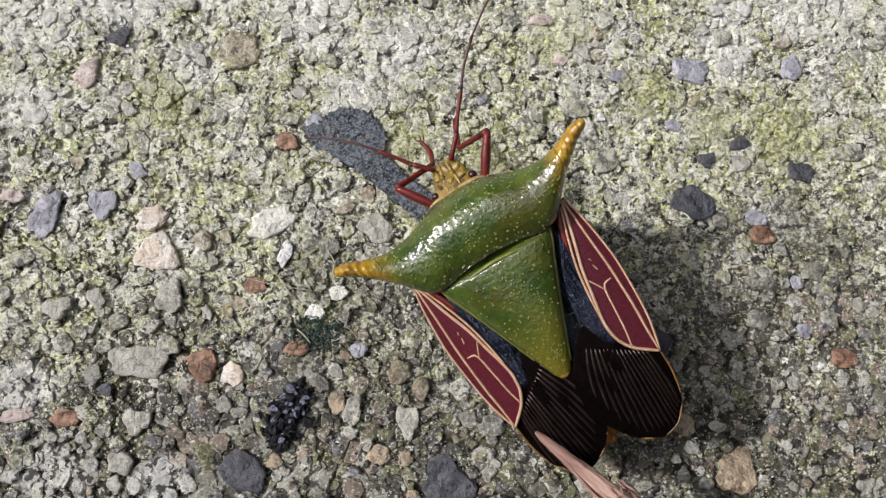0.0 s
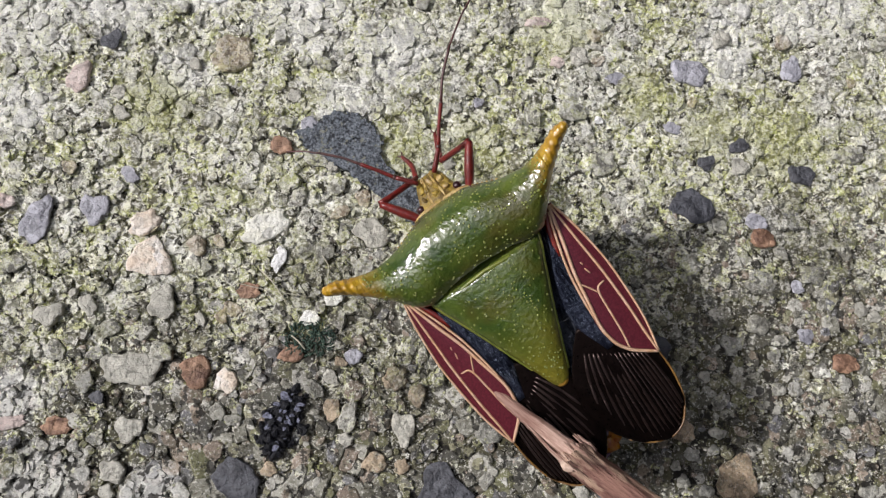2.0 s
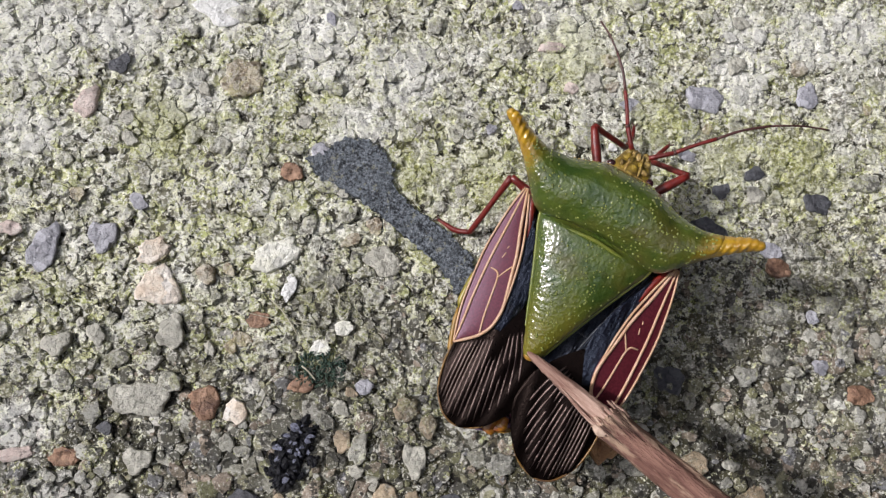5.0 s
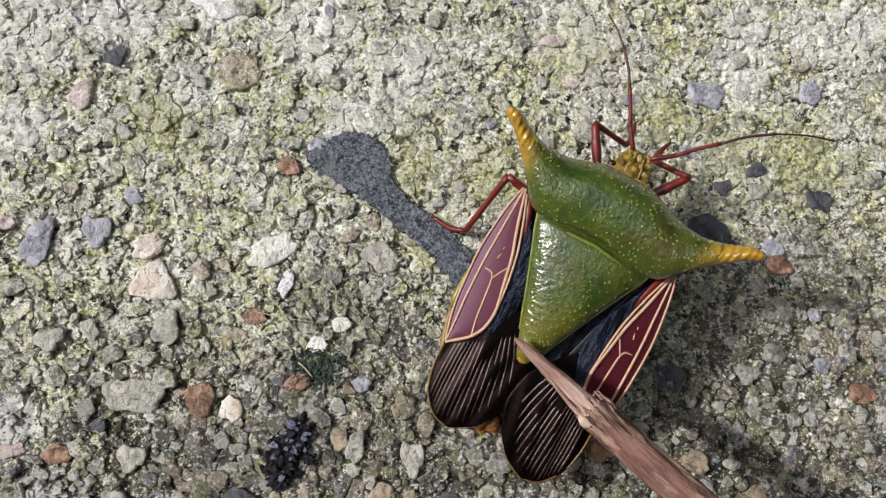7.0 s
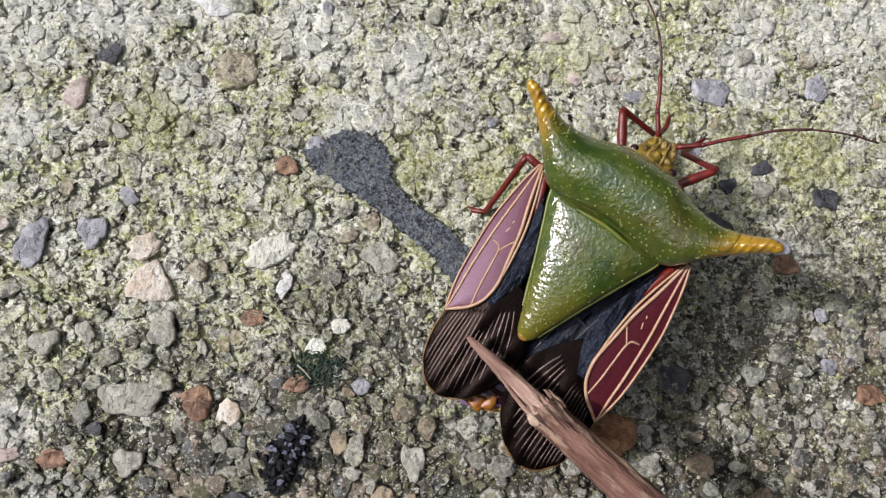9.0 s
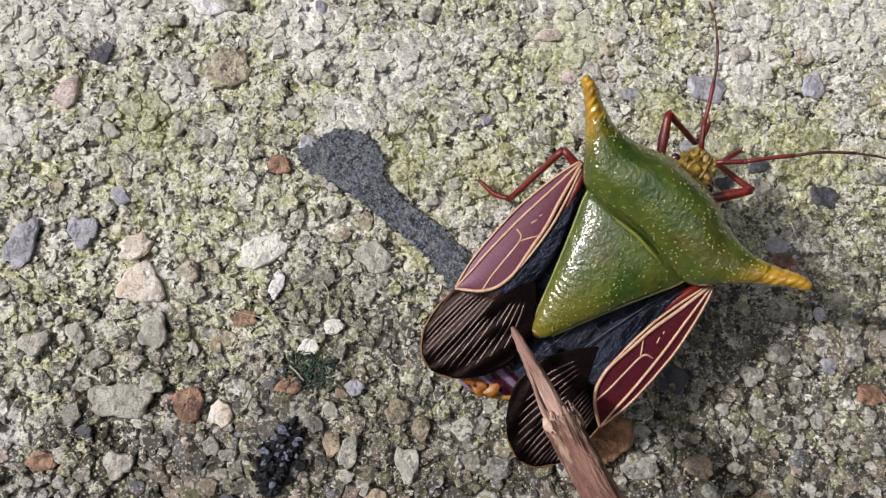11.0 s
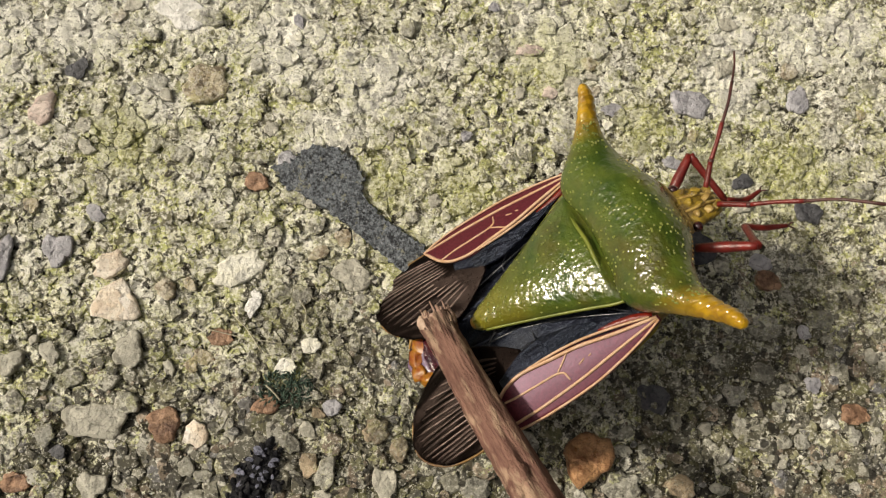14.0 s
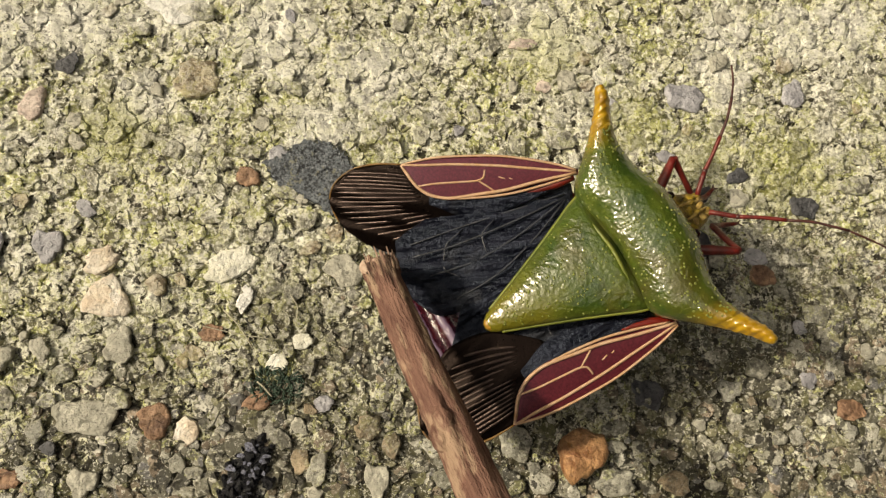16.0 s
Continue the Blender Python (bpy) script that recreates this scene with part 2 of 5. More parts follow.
def stone_material(name, a, b, crust, rough=0.6):
    """Broken stone: facets of slightly different tone, fine dark pits, a few cracks; lichen only where crust says so."""
    n = Nodes(name, world_space=True)
    odd = n.t.nodes.new("ShaderNodeObjectInfo").outputs["Random"]
    base = n.mix(n.span(n.noise(0.9, 5.0, 0.7), 0.38, 0.62), a, b)
    facet = n.t.nodes.new("ShaderNodeSeparateColor")
    n.put(facet.inputs[0], n.cells(1.5, out="Color"))
    base = n.mix(n.span(facet.outputs[0], 0.5, 1.0, 0.0, 0.5), base, tuple(min(v * 1.35 + 0.03, 0.95) for v in a))
    base = n.mix(n.span(facet.outputs[1], 0.6, 1.0, 0.0, 0.42), base, tuple(v * 0.6 for v in b))
    base = n.mix(n.math("MULTIPLY", odd, 0.35 * crust), base, (0.3, 0.29, 0.25))
    crack = n.cells(0.9, "DISTANCE_TO_EDGE")
    base = n.mix(n.math("MULTIPLY", n.span(crack, 0.015, 0.05, 0.5, 0.0), n.span(n.noise(1.7), 0.5, 0.58)), base, tuple(v * 0.4 for v in b))
    speck = n.span(n.noise(4.5, 3.0, 0.7), 0.58, 0.66)
    base = n.mix(n.math("MULTIPLY", speck, 0.45), base, tuple(v * 0.35 for v in b))
    color = lichen(n, base, crust, 0.2 + 0.4 * crust, 0.25 + 0.4 * crust) if crust > 0.2 else base
    nor = n.bump(facet.outputs[2], 0.6, 0.2)
    nor = n.bump(n.noise(0.9, 3.0, 0.6), 0.8, 0.5, nor)
    nor = n.bump(n.noise(2.6, 5.0, 0.7), 0.9, 0.2, nor)
    return n.done(color, n.span(n.noise(1.5), 0.3, 0.7, rough - 0.12, rough + 0.15), nor, 0.0, 0.45)


STONES = {
    "cream": stone_material("cream_stone", (0.96, 0.88, 0.76), (0.8, 0.66, 0.52), 0.1),
    "white": stone_material("white_stone", (0.95, 0.95, 0.86), (0.84, 0.83, 0.71), 0.1),
    "lime": stone_material("lime_crust", (0.95, 0.95, 0.93), (0.86, 0.86, 0.84), 0.0),
    "rust": stone_material("rusty_stone", (0.46, 0.28, 0.18), (0.14, 0.07, 0.045), 0.12, 0.42),
    "quartz": stone_material("quartz_stone", (0.57, 0.555, 0.48), (0.38, 0.37, 0.315), 0.12, 0.32),
    "amber": stone_material("amber_stone", (0.6, 0.34, 0.17), (0.27, 0.11, 0.05), 0.1, 0.36),
    "grey": stone_material("grey_stone", (0.46, 0.455, 0.41), (0.32, 0.32, 0.285), 0.5, 0.5),
    "pale": stone_material("pale_stone", (0.58, 0.57, 0.5), (0.42, 0.415, 0.36), 0.55, 0.5),
    "dark": stone_material("dark_stone", (0.11, 0.114, 0.132), (0.045, 0.047, 0.058), 0.18, 0.5),
    "pink": stone_material("pink_stone", (0.76, 0.63, 0.58), (0.54, 0.44, 0.4), 0.18),
    "tan": stone_material("tan_stone", (0.6, 0.47, 0.32), (0.4, 0.3, 0.2), 0.4, 0.5),
    "bluegrey": stone_material("bluegrey_stone", (0.5, 0.5, 0.55), (0.3, 0.3, 0.34), 0.18, 0.45),
}
CONCRETE, GRAVEL = concrete_material(), gravel_material()


def slate_material():
    n = Nodes("dark_slate", world_space=True)
    color = n.mix(n.span(n.math("ADD", n.math("MULTIPLY", n.noise(2.6, 5.0, 0.75), 0.55), n.math("MULTIPLY", n.noise(6.5, 3.0, 0.7), 0.45)), 0.44, 0.57), (0.016, 0.019, 0.025), (0.22, 0.25, 0.285))
    color = n.mix(n.span(n.noise(0.5, 3.0), 0.5, 0.64, 0.0, 0.4), color, (0.1, 0.115, 0.135))
    color = n.mix(n.span(n.noise(5.2, 3.0, 0.7), 0.6, 0.66, 0.0, 0.8), color, (0.36, 0.38, 0.4))
    color = n.mix(n.span(n.noise(1.6, 4.0, 0.7), 0.6, 0.64, 0.0, 0.7), color, (0.3, 0.3, 0.22))
    return n.done(color, 0.7, n.bump(n.noise(7.0, 4.0, 0.7), 0.9, 0.12), 0.0, 0.4)


def cuticle_material():
    """Green shield set with low rounded granules, some of them pale, some pits dark, with amber horn ends."""
    n = Nodes("green_cuticle")
    mott = n.noise(0.5, 5.0, 0.65)
    green = n.mix(n.span(mott, 0.36, 0.64), (0.03, 0.064, 0.01), (0.095, 0.13, 0.02))
    green = n.mix(n.span(n.noise(0.33, 3.0), 0.5, 0.66, 0.0, 0.55), green, (0.1, 0.072, 0.014))
    warp = n.t.nodes.new("ShaderNodeVectorMath")
    warp.operation = "MULTIPLY_ADD"
    jit = n.t.nodes.new("ShaderNodeTexNoise")
    n.put(jit.inputs["Vector"], n.co)
    n.put(jit.inputs["Scale"], 1.1)
    n.put(warp.inputs[0], jit.outputs["Color"])
    warp.inputs[1].default_value = (0.4, 0.4, 0.4)
    n.put(warp.inputs[2], n.co)
    grain = n.cells(1.9, co=warp.outputs[0])
    some = n.span(n.noise(0.45, 2.0), 0.4, 0.5)
    green = n.mix(n.math("MULTIPLY", n.span(grain, 0.09, 0.15, 0.7, 0.0), some), green, (0.3, 0.33, 0.08))
    pits = n.cells(2.7, co=warp.outputs[0])
    green = n.mix(n.span(pits, 0.05, 0.2, 0.35, 0.0), green, (0.014, 0.03, 0.004))
    # the hind end of the back plate and the shoulder edges turn yellow-olive
    back = n.span(n.math("ADD", n.axis("Y"), n.math("MULTIPLY", n.noise(0.6, 3.0), 3.0)), -3.2, -7.6, 0.0, 0.75)
    green = n.mix(back, green, (0.2, 0.17, 0.018))
    side = n.math("ABSOLUTE", n.axis("X"))
    end = n.span(n.math("ADD", side, n.math("MULTIPLY", n.noise(0.8), 1.2)), 5.7, 7.5)
    amber = n.mix(n.span(n.noise(1.2, 3.0), 0.35, 0.65), (0.56, 0.33, 0.02), (0.34, 0.18, 0.016))
    color = n.mix(end, green, amber)
    nor = n.bump(n.noise(0.7, 2.0), 0.22, 0.4)
    nor = n.bump(n.noise(3.3, 2.0, 0.5), 0.5, 0.16, nor)
    nor = n.bump(n.span(grain, 0.06, 0.2, 1.0, 0.0), 0.3, 0.06, nor)
    n.put(n.bsdf.inputs["Coat IOR"], 1.75)
    return n.done(color, n.span(n.noise(1.5), 0.3, 0.7, 0.34, 0.45), nor, 1.0, 0.15, 0.12)


def plain_bug_material(name, a, b, scale, rough, coat=0.2, relief=0.4, specular=0.5):
    n = Nodes(name)
    color = n.mix(n.span(n.noise(scale, 4.0, 0.6), 0.32, 0.68), a, b)
    nor = n.bump(n.noise(scale * 3.0, 4.0, 0.65), relief, 0.1)
    return n.done(color, n.span(n.noise(scale * 2), 0.3, 0.7, rough - 0.06, rough + 0.08), nor, coat, specular)


def corium_material():
    n = Nodes("purple_corium")
    grain = n.noise(7.0, 3.0, 0.7)
    color = n.mix(n.span(grain, 0.35, 0.68), (0.062, 0.008, 0.012), (0.125, 0.02, 0.03))
    nor = n.bump(grain, 0.25, 0.05)
    n.put(n.bsdf.inputs["Specular Tint"], (0.85, 0.68, 0.9, 1.0))
    return n.done(color, 0.36, nor, 0.0, 0.42)


def membrane_material():
    """Nearly black, but glossy: it flashes pinkish where it mirrors the light."""
    n = Nodes("smoky_membrane")
    grain = n.noise(5.0, 4.0, 0.7)
    color = n.mix(n.span(grain, 0.35, 0.7), (0.001, 0.0008, 0.0008), (0.005, 0.003, 0.0026))
    nor = n.bump(grain, 0.5, 0.06)
    n.put(n.bsdf.inputs["Specular Tint"], (1.0, 0.72, 0.64, 1.0))
    return n.done(color, n.span(grain, 0.3, 0.7, 0.26, 0.34), nor, 0.0, 0.1)


def banded_material():
    """Wet-looking dark maroon rings; the lilac bands between them paint glossy highlights into the colour."""
    n = Nodes("maroon_abdomen")
    color = n.mix(n.span(n.noise(1.0, 4.0, 0.6), 0.32, 0.68), (0.07, 0.005, 0.01), (0.018, 0.004, 0.016))
    wave = n.math("SINE", n.math("ADD", n.math("MULTIPLY", n.axis("Y"), 5.2), n.math("MULTIPLY", n.noise(0.9, 2.0), 2.0)))
    middle = n.span(n.math("ABSOLUTE", n.axis("X")), 3.4, 4.4, 0.85, 0.0)
    color = n.mix(n.math("MULTIPLY", n.span(wave, 0.1, 0.7), middle), color, (0.24, 0.17, 0.27))
    nor = n.bump(wave, 0.6, 0.2)
    nor = n.bump(n.noise(3.0, 4.0, 0.65), 0.6, 0.1, nor)
    return n.done(color, 0.2, nor, 0.5, 0.5)


def rib_material():
    """Glossy dark ribs with a pinkish sheen, finely wrinkled across."""
    n = Nodes("brown_membrane_rib")
    grain = n.noise(5.5, 3.0, 0.6)
    color = n.mix(n.span(grain, 0.4, 0.65), (0.002, 0.001, 0.001), (0.012, 0.007, 0.006))
    n.put(n.bsdf.inputs["Specular Tint"], (1.0, 0.74, 0.68, 1.0))
    return n.done(color, n.span(grain, 0.3, 0.7, 0.3, 0.4), n.bump(grain, 0.6, 0.07), 0.0, 1.0)


def hind_wing_material():
    n = Nodes("blue_black_hind_wing")
    folds = n.noise(1.1, 2.0, 0.5, co=n.stretch(1.3, 0.3, 1.0))
    color = n.mix(n.span(folds, 0.4, 0.75), (0.003, 0.0035, 0.008), (0.02, 0.022, 0.036))
    color = n.mix(n.span(n.noise(0.35, 3.0), 0.55, 0.65, 0.0, 0.8), color, (0.04, 0.042, 0.05))
    nor = n.bump(folds, 1.0, 0.6)
    nor = n.bump(n.noise(2.4, 4.0, 0.7), 0.9, 0.22, nor)
    n.put(n.bsdf.inputs["Specular Tint"], (0.6, 0.74, 1.0, 1.0))
    return n.done(color, 0.3, nor, 0.0, 0.36)


def bark_material():
    """Reddish bark, scuffed through to tan wood in long flecks, with dark lengthwise cracks."""
    n = Nodes("stripped_bark")
    along = n.noise(2.0, 5.0, 0.7, co=n.stretch(1.0, 0.13, 1.0))
    color = n.mix(n.span(along, 0.36, 0.66), (0.12, 0.052, 0.041), (0.33, 0.18, 0.138))
    fleck = n.noise(0.9, 4.0, 0.65, co=n.stretch(1.0, 0.3, 1.0))
    color = n.mix(n.span(fleck, 0.51, 0.59, 0.0, 0.75), color, (0.5, 0.35, 0.25))
    crack = n.noise(1.3, 3.0, 0.5, co=n.stretch(1.0, 0.09, 1.0))
    color = n.mix(n.span(crack, 0.41, 0.36, 0.0, 0.85), color, (0.045, 0.018, 0.014))
    nor = n.bump(n.span(crack, 0.36, 0.44), 0.8, 0.3)
    nor = n.bump(along, 1.0, 0.4, nor)
    nor = n.bump(n.noise(4.0, 4.0, 0.7), 0.7, 0.15, nor)
    return n.done(color, 0.7, nor, 0.0, 0.35)


def peeled_material():
    n = Nodes("peeled_wood")
    along = n.noise(4.0, 4.0, 0.65, co=n.stretch(1.0, 0.07, 1.0))
    color = n.mix(n.span(along, 0.35, 0.7), (0.26, 0.145, 0.11), (0.62, 0.44, 0.36))
    wet = n.span(n.math("ADD", n.axis("Y"), n.math("MULTIPLY", along, 2.0)), -1.6, -2.6)
    color = n.mix(n.math("MULTIPLY", wet, 0.5), color, (0.15, 0.06, 0.045))
    return n.done(color, 0.7, n.bump(along, 0.9, 0.2), 0.0, 0.3)


SLATE = slate_material()
GREEN = cuticle_material()
AMBER = plain_bug_material("amber_margin", (0.42, 0.22, 0.03), (0.22, 0.13, 0.025), 1.5, 0.4)
RIM = plain_bug_material("olive_rim", (0.2, 0.22, 0.035), (0.11, 0.14, 0.018), 1.2, 0.35)
WART = plain_bug_material("pale_wart", (0.25, 0.28, 0.065), (0.14, 0.17, 0.035), 1.0, 0.3, 0.3)
TAIL = plain_bug_material("orange_red_tail", (0.4, 0.19, 0.02), (0.22, 0.03, 0.012), 1.4, 0.3, 0.3)
PLATE = plain_bug_material("yellow_edge_plate", (0.34, 0.26, 0.02), (0.2, 0.17, 0.02), 1.2, 0.35)
VEIN = plain_bug_material("tan_vein", (0.62, 0.42, 0.3), (0.52, 0.3, 0.16), 2.0, 0.45, 0.1)
HEM = plain_bug_material("amber_brown_hem", (0.26, 0.14, 0.03), (0.09, 0.04, 0.015), 1.6, 0.4)
CORIUM = corium_material()
MEMBRANE = membrane_material()
RIDGE = rib_material()
HIND = hind_wing_material()
# paler than the wing, to paint highlight lines along its folds
CREASE = plain_bug_material("highlit_crease", (0.05, 0.056, 0.075), (0.012, 0.014, 0.02), 1.2, 0.3, 0.3, 0.3, 0.7)
MAROON = banded_material()
SCARLET = plain_bug_material("scarlet_wing_base", (0.22, 0.014, 0.006), (0.09, 0.008, 0.006), 1.2, 0.35)
CRIMSON = plain_bug_material("crimson_leg", (0.2, 0.018, 0.014), (0.1, 0.01, 0.009), 1.6, 0.35)
BROWN_RED = plain_bug_material("brown_red_feeler", (0.1, 0.032, 0.028), (0.05, 0.02, 0.02), 2.0, 0.4)
OLIVE = plain_bug_material("olive_yellow_head", (0.38, 0.26, 0.03), (0.08, 0.045, 0.012), 2.0, 0.35, 0.2, 0.9)
CREAM = plain_bug_material("cream_collar", (0.5, 0.36, 0.12), (0.2, 0.11, 0.03), 2.6, 0.4)
EYE = plain_bug_material("dark_eye", (0.05, 0.012, 0.012), (0.025, 0.008, 0.012), 3.0, 0.15, 0.5, 0.1)
BARK, PEELED = bark_material(), peeled_material()
PALE_WOOD = plain_bug_material("pale_torn_wood", (0.68, 0.52, 0.42), (0.45, 0.3, 0.22), 2.5, 0.75, 0.0, 0.8)
SOIL = plain_bug_material("black_crumbs", (0.002, 0.002, 0.003), (0.012, 0.013, 0.02), 2.0, 0.35, 0.0, 0.9, 0.35)
GLINT_GREY = plain_bug_material("blue_grey_glint", (0.34, 0.36, 0.48), (0.06, 0.063, 0.1), 2.5, 0.3, 0.2, 0.8)
MOSS = plain_bug_material("dark_moss", (0.022, 0.05, 0.038), (0.055, 0.095, 0.066), 3.0, 0.7, 0.0)
STRAW = plain_bug_material("pale_fibre", (0.55, 0.52, 0.42), (0.4, 0.38, 0.28), 2.0, 0.6, 0.0)


# ---- mesh helpers ----
def mesh_of(name, verts, faces, material, smooth=True):
    """A mesh from vertices in millimetres, with its normals turned outwards."""
    me = bpy.data.meshes.new(name)
    me.from_pydata((np.asarray(verts, float) * MM).tolist(), [], faces)
    bm = bmesh.new()
    bm.from_mesh(me)
    bmesh.ops.recalc_face_normals(bm, faces=bm.faces)
    bm.to_mesh(me)
    bm.free()
    if smooth:
        me.shade_smooth()
    me.materials.append(material)
    return me


def part(name, me, parent, label="", place=None):
    ob = new(name, me)
    ob.parent = parent
    if place is not None:
        ob.matrix_basis = place
    return tagged(ob, label) if label else ob


def ease(x, xs, ys):
    """A smooth curve through the points (xs, ys), without overshoot."""
    x, xs, ys = np.asarray(x, float), np.asarray(xs, float), np.asarray(ys, float)
    h = np.diff(xs)
    d = np.diff(ys) / h
    m = np.zeros(len(xs))
    m[0], m[-1] = d[0], d[-1]
    for k in range(1, len(xs) - 1):
        m[k] = 0.0 if d[k - 1] * d[k] <= 0 else 2 * d[k - 1] * d[k] / (d[k - 1] + d[k])
    k = np.clip(np.searchsorted(xs, x, side="right") - 1, 0, len(h) - 1)
    t = np.clip((x - xs[k]) / h[k], 0, 1)
    a, b = (1 + 2 * t) * (1 - t) ** 2, t * t * (3 - 2 * t)
    c, e = t * (1 - t) ** 2, t * t * (t - 1)
    return a * ys[k] + b * ys[k + 1] + h[k] * (c * m[k] + e * m[k + 1])


def loft(rings):
    """Vertices and faces of a skin over closed rings, with capped ends."""
    n, verts, faces = len(rings[0]), [p for ring in rings for p in ring], []
    for a in range(len(rings) - 1):
        for b in range(n):
            c = (b + 1) % n
            faces.append((a * n + b, a * n + c, (a + 1) * n + c, (a + 1) * n + b))
    faces.append(tuple(range(n)))
    faces.append(tuple((len(rings) - 1) * n + b for b in range(n)))
    return verts, faces


def tube(points, radii, n=8, steps=4):
    """A round rod along a smooth path, thickness from point to point."""
    p = np.asarray(points, float)
    r = np.broadcast_to(np.asarray(radii, float), (len(p),))
    s = np.linspace(0, len(p) - 1, (len(p) - 1) * steps + 1)
    k = np.arange(len(p))
    path = np.stack([ease(s, k, p[:, a]) for a in range(3)], 1)
    rad = np.interp(s, k, r)
    way = np.gradient(path, axis=0)
    rings = []
    for q, w, rr in zip(path, way, rad):
        w = Vector(w).normalized()
        u = w.orthogonal() if abs(w.z) > 0.95 else w.cross(Vector((0, 0, 1))).normalized()
        v = w.cross(u).normalized()
        rings.append([tuple(Vector(q) + float(rr) * (math.cos(a) * u.normalized() + math.sin(a) * v)) for a in np.linspace(0, 2 * math.pi, n, endpoint=False)])
    return loft(rings)


def sheet(u, v_out, v_in, height, thick, side, nv=10):
    """A thin closed plate between two edges; u runs backwards, v inwards from the hinge, side is -1 left, 1 right."""
    top, under = [], []
    for uu, a, b in zip(u, v_out, v_in):
        for k in range(nv):
            v = a + (b - a) * k / (nv - 1)
            z = height(uu, v)
            edge = 0.25 + 0.75 * math.sin(math.pi * (k + 0.5) / nv)
            top.append((-side * v, -uu, z + thick * edge / 2))
            under.append((-side * v, -uu, z - thick * edge / 2))
    verts, m, faces = top + under, len(top), []
    nu = len(u)
    for a in range(nu - 1):
        for b in range(nv - 1):
            q = (a * nv + b, a * nv + b + 1, (a + 1) * nv + b + 1, (a + 1) * nv + b)
            faces += [q, tuple(i + m for i in reversed(q))]
    rim = [b for b in range(nv)] + [a * nv + nv - 1 for a in range(1, nu)] + [(nu - 1) * nv + b for b in range(nv - 2, -1, -1)] + [a * nv for a in range(nu - 2, 0, -1)]
    for a, b in zip(rim, rim[1:] + rim[:1]):
        faces.append((a, a + m, b + m, b))
    return verts, faces


def value_noise(x, y, seed):
    """Smooth noise between -1 and 1, one lump per unit."""
    table = np.random.RandomState(seed).uniform(-1, 1, (256, 256))
    c, q = math.cos(0.7 * seed + 0.3), math.sin(0.7 * seed + 0.3)
    x, y = x * c - y * q, x * q + y * c
    xi, yi = np.floor(x).astype(int), np.floor(y).astype(int)
    fx, fy = x - xi, y - yi
    fx, fy = fx * fx * (3 - 2 * fx), fy * fy * (3 - 2 * fy)
    g = lambda a, b: table[(xi + a) % 256, (yi + b) % 256]
    return (g(0, 0) * (1 - fx) + g(1, 0) * fx) * (1 - fy) + (g(0, 1) * (1 - fx) + g(1, 1) * fx) * fy


# ---- the slab ----
def ground_height(x, y):
    h = 0.12 * value_noise(x * 0.4, y * 0.4, 3) + 0.12 * value_noise(x * 1.15, y * 1.15, 4) + 0.1 * value_noise(x * 2.5, y * 2.5, 5)
    return h - 0.26


def crust_height(x, y):
    """Lumpy crust that buries the grains in patches, more so on the far side."""
    patch = value_noise(x * 0.22, y * 0.22, 6) + 0.6 * value_noise(x * 0.6, y * 0.6, 7) + (y - 0.1 * x - 4) / 22
    lump = 0.55 + 0.45 * value_noise(x * 1.6, y * 1.6, 8) + 0.35 * value_noise(x * 3.3, y * 3.3, 10)
    return 0.2 * np.clip(patch + 0.1, 0, 1) * lump


def build_ground():
    """One sheet: fine near the insect, then ever coarser to the horizon."""
    def line(a, b, step):
        fine = np.arange(a, b + step / 2, step)
        out = step * 1.6 ** np.arange(1, 40)
        out = np.cumsum(out)[: 36]
        return np.concatenate([a - out[::-1], fine, b + out])
    xs, ys = line(-36, 44, 0.13), line(-17, 32, 0.13)
    gx, gy = np.meshgrid(xs, ys)
    z = ground_height(gx, gy) + crust_height(gx, gy)
    verts = np.stack([gx.ravel(), gy.ravel(), z.ravel()], 1)
    nx, ny = len(xs), len(ys)
    i = (np.arange(ny - 1)[:, None] * nx + np.arange(nx - 1)[None]).ravel()
    quads = np.stack([i, i + 1, i + nx + 1, i + nx], 1)
    me = bpy.data.meshes.new("ground")
    me.from_pydata((verts * MM).tolist(), [], quads.tolist())
    me.shade_smooth()
    me.materials.append(CONCRETE)
    ob = new("ground", me)
    return tagged(ob, "weathered concrete slab with exposed sand and yellow-green lichen", "concrete ground", kind="structure")


GROUND = build_ground()


def ball(subdivisions):
    bm = bmesh.new()
    bmesh.ops.create_icosphere(bm, subdivisions=subdivisions, radius=1.0)
    v = np.array([p.co[:] for p in bm.verts])
    f = np.array([[p.index for p in q.verts] for q in bm.faces])
    bm.free()
    return v, f


BALL_1, BALL_2, BALL_3 = ball(1), ball(2), ball(3)


def outline(rng, n, corners):
    """Radii of an angular, roughly round outline in n directions."""
    k = rng.randint(*corners)
    way = 2 * math.pi * (np.arange(k) + rng.uniform(-0.28, 0.28, k)) / k
    off = rng.uniform(0.68, 1.0, k)
    if k == 3:  # a wedge with its point away from the viewer
        way, off = np.radians([-90, 28, 152]), np.array([0.72, 0.62, 0.68])
    t = np.linspace(0, 2 * math.pi, n, endpoint=False)
    c = np.cos(t[:, None] - way[None])
    r = np.where(c > 0.15, off / np.maximum(c, 0.15), 9.0).min(1)
    return t, np.minimum(r, 0.97 if k == 3 else 1.22)


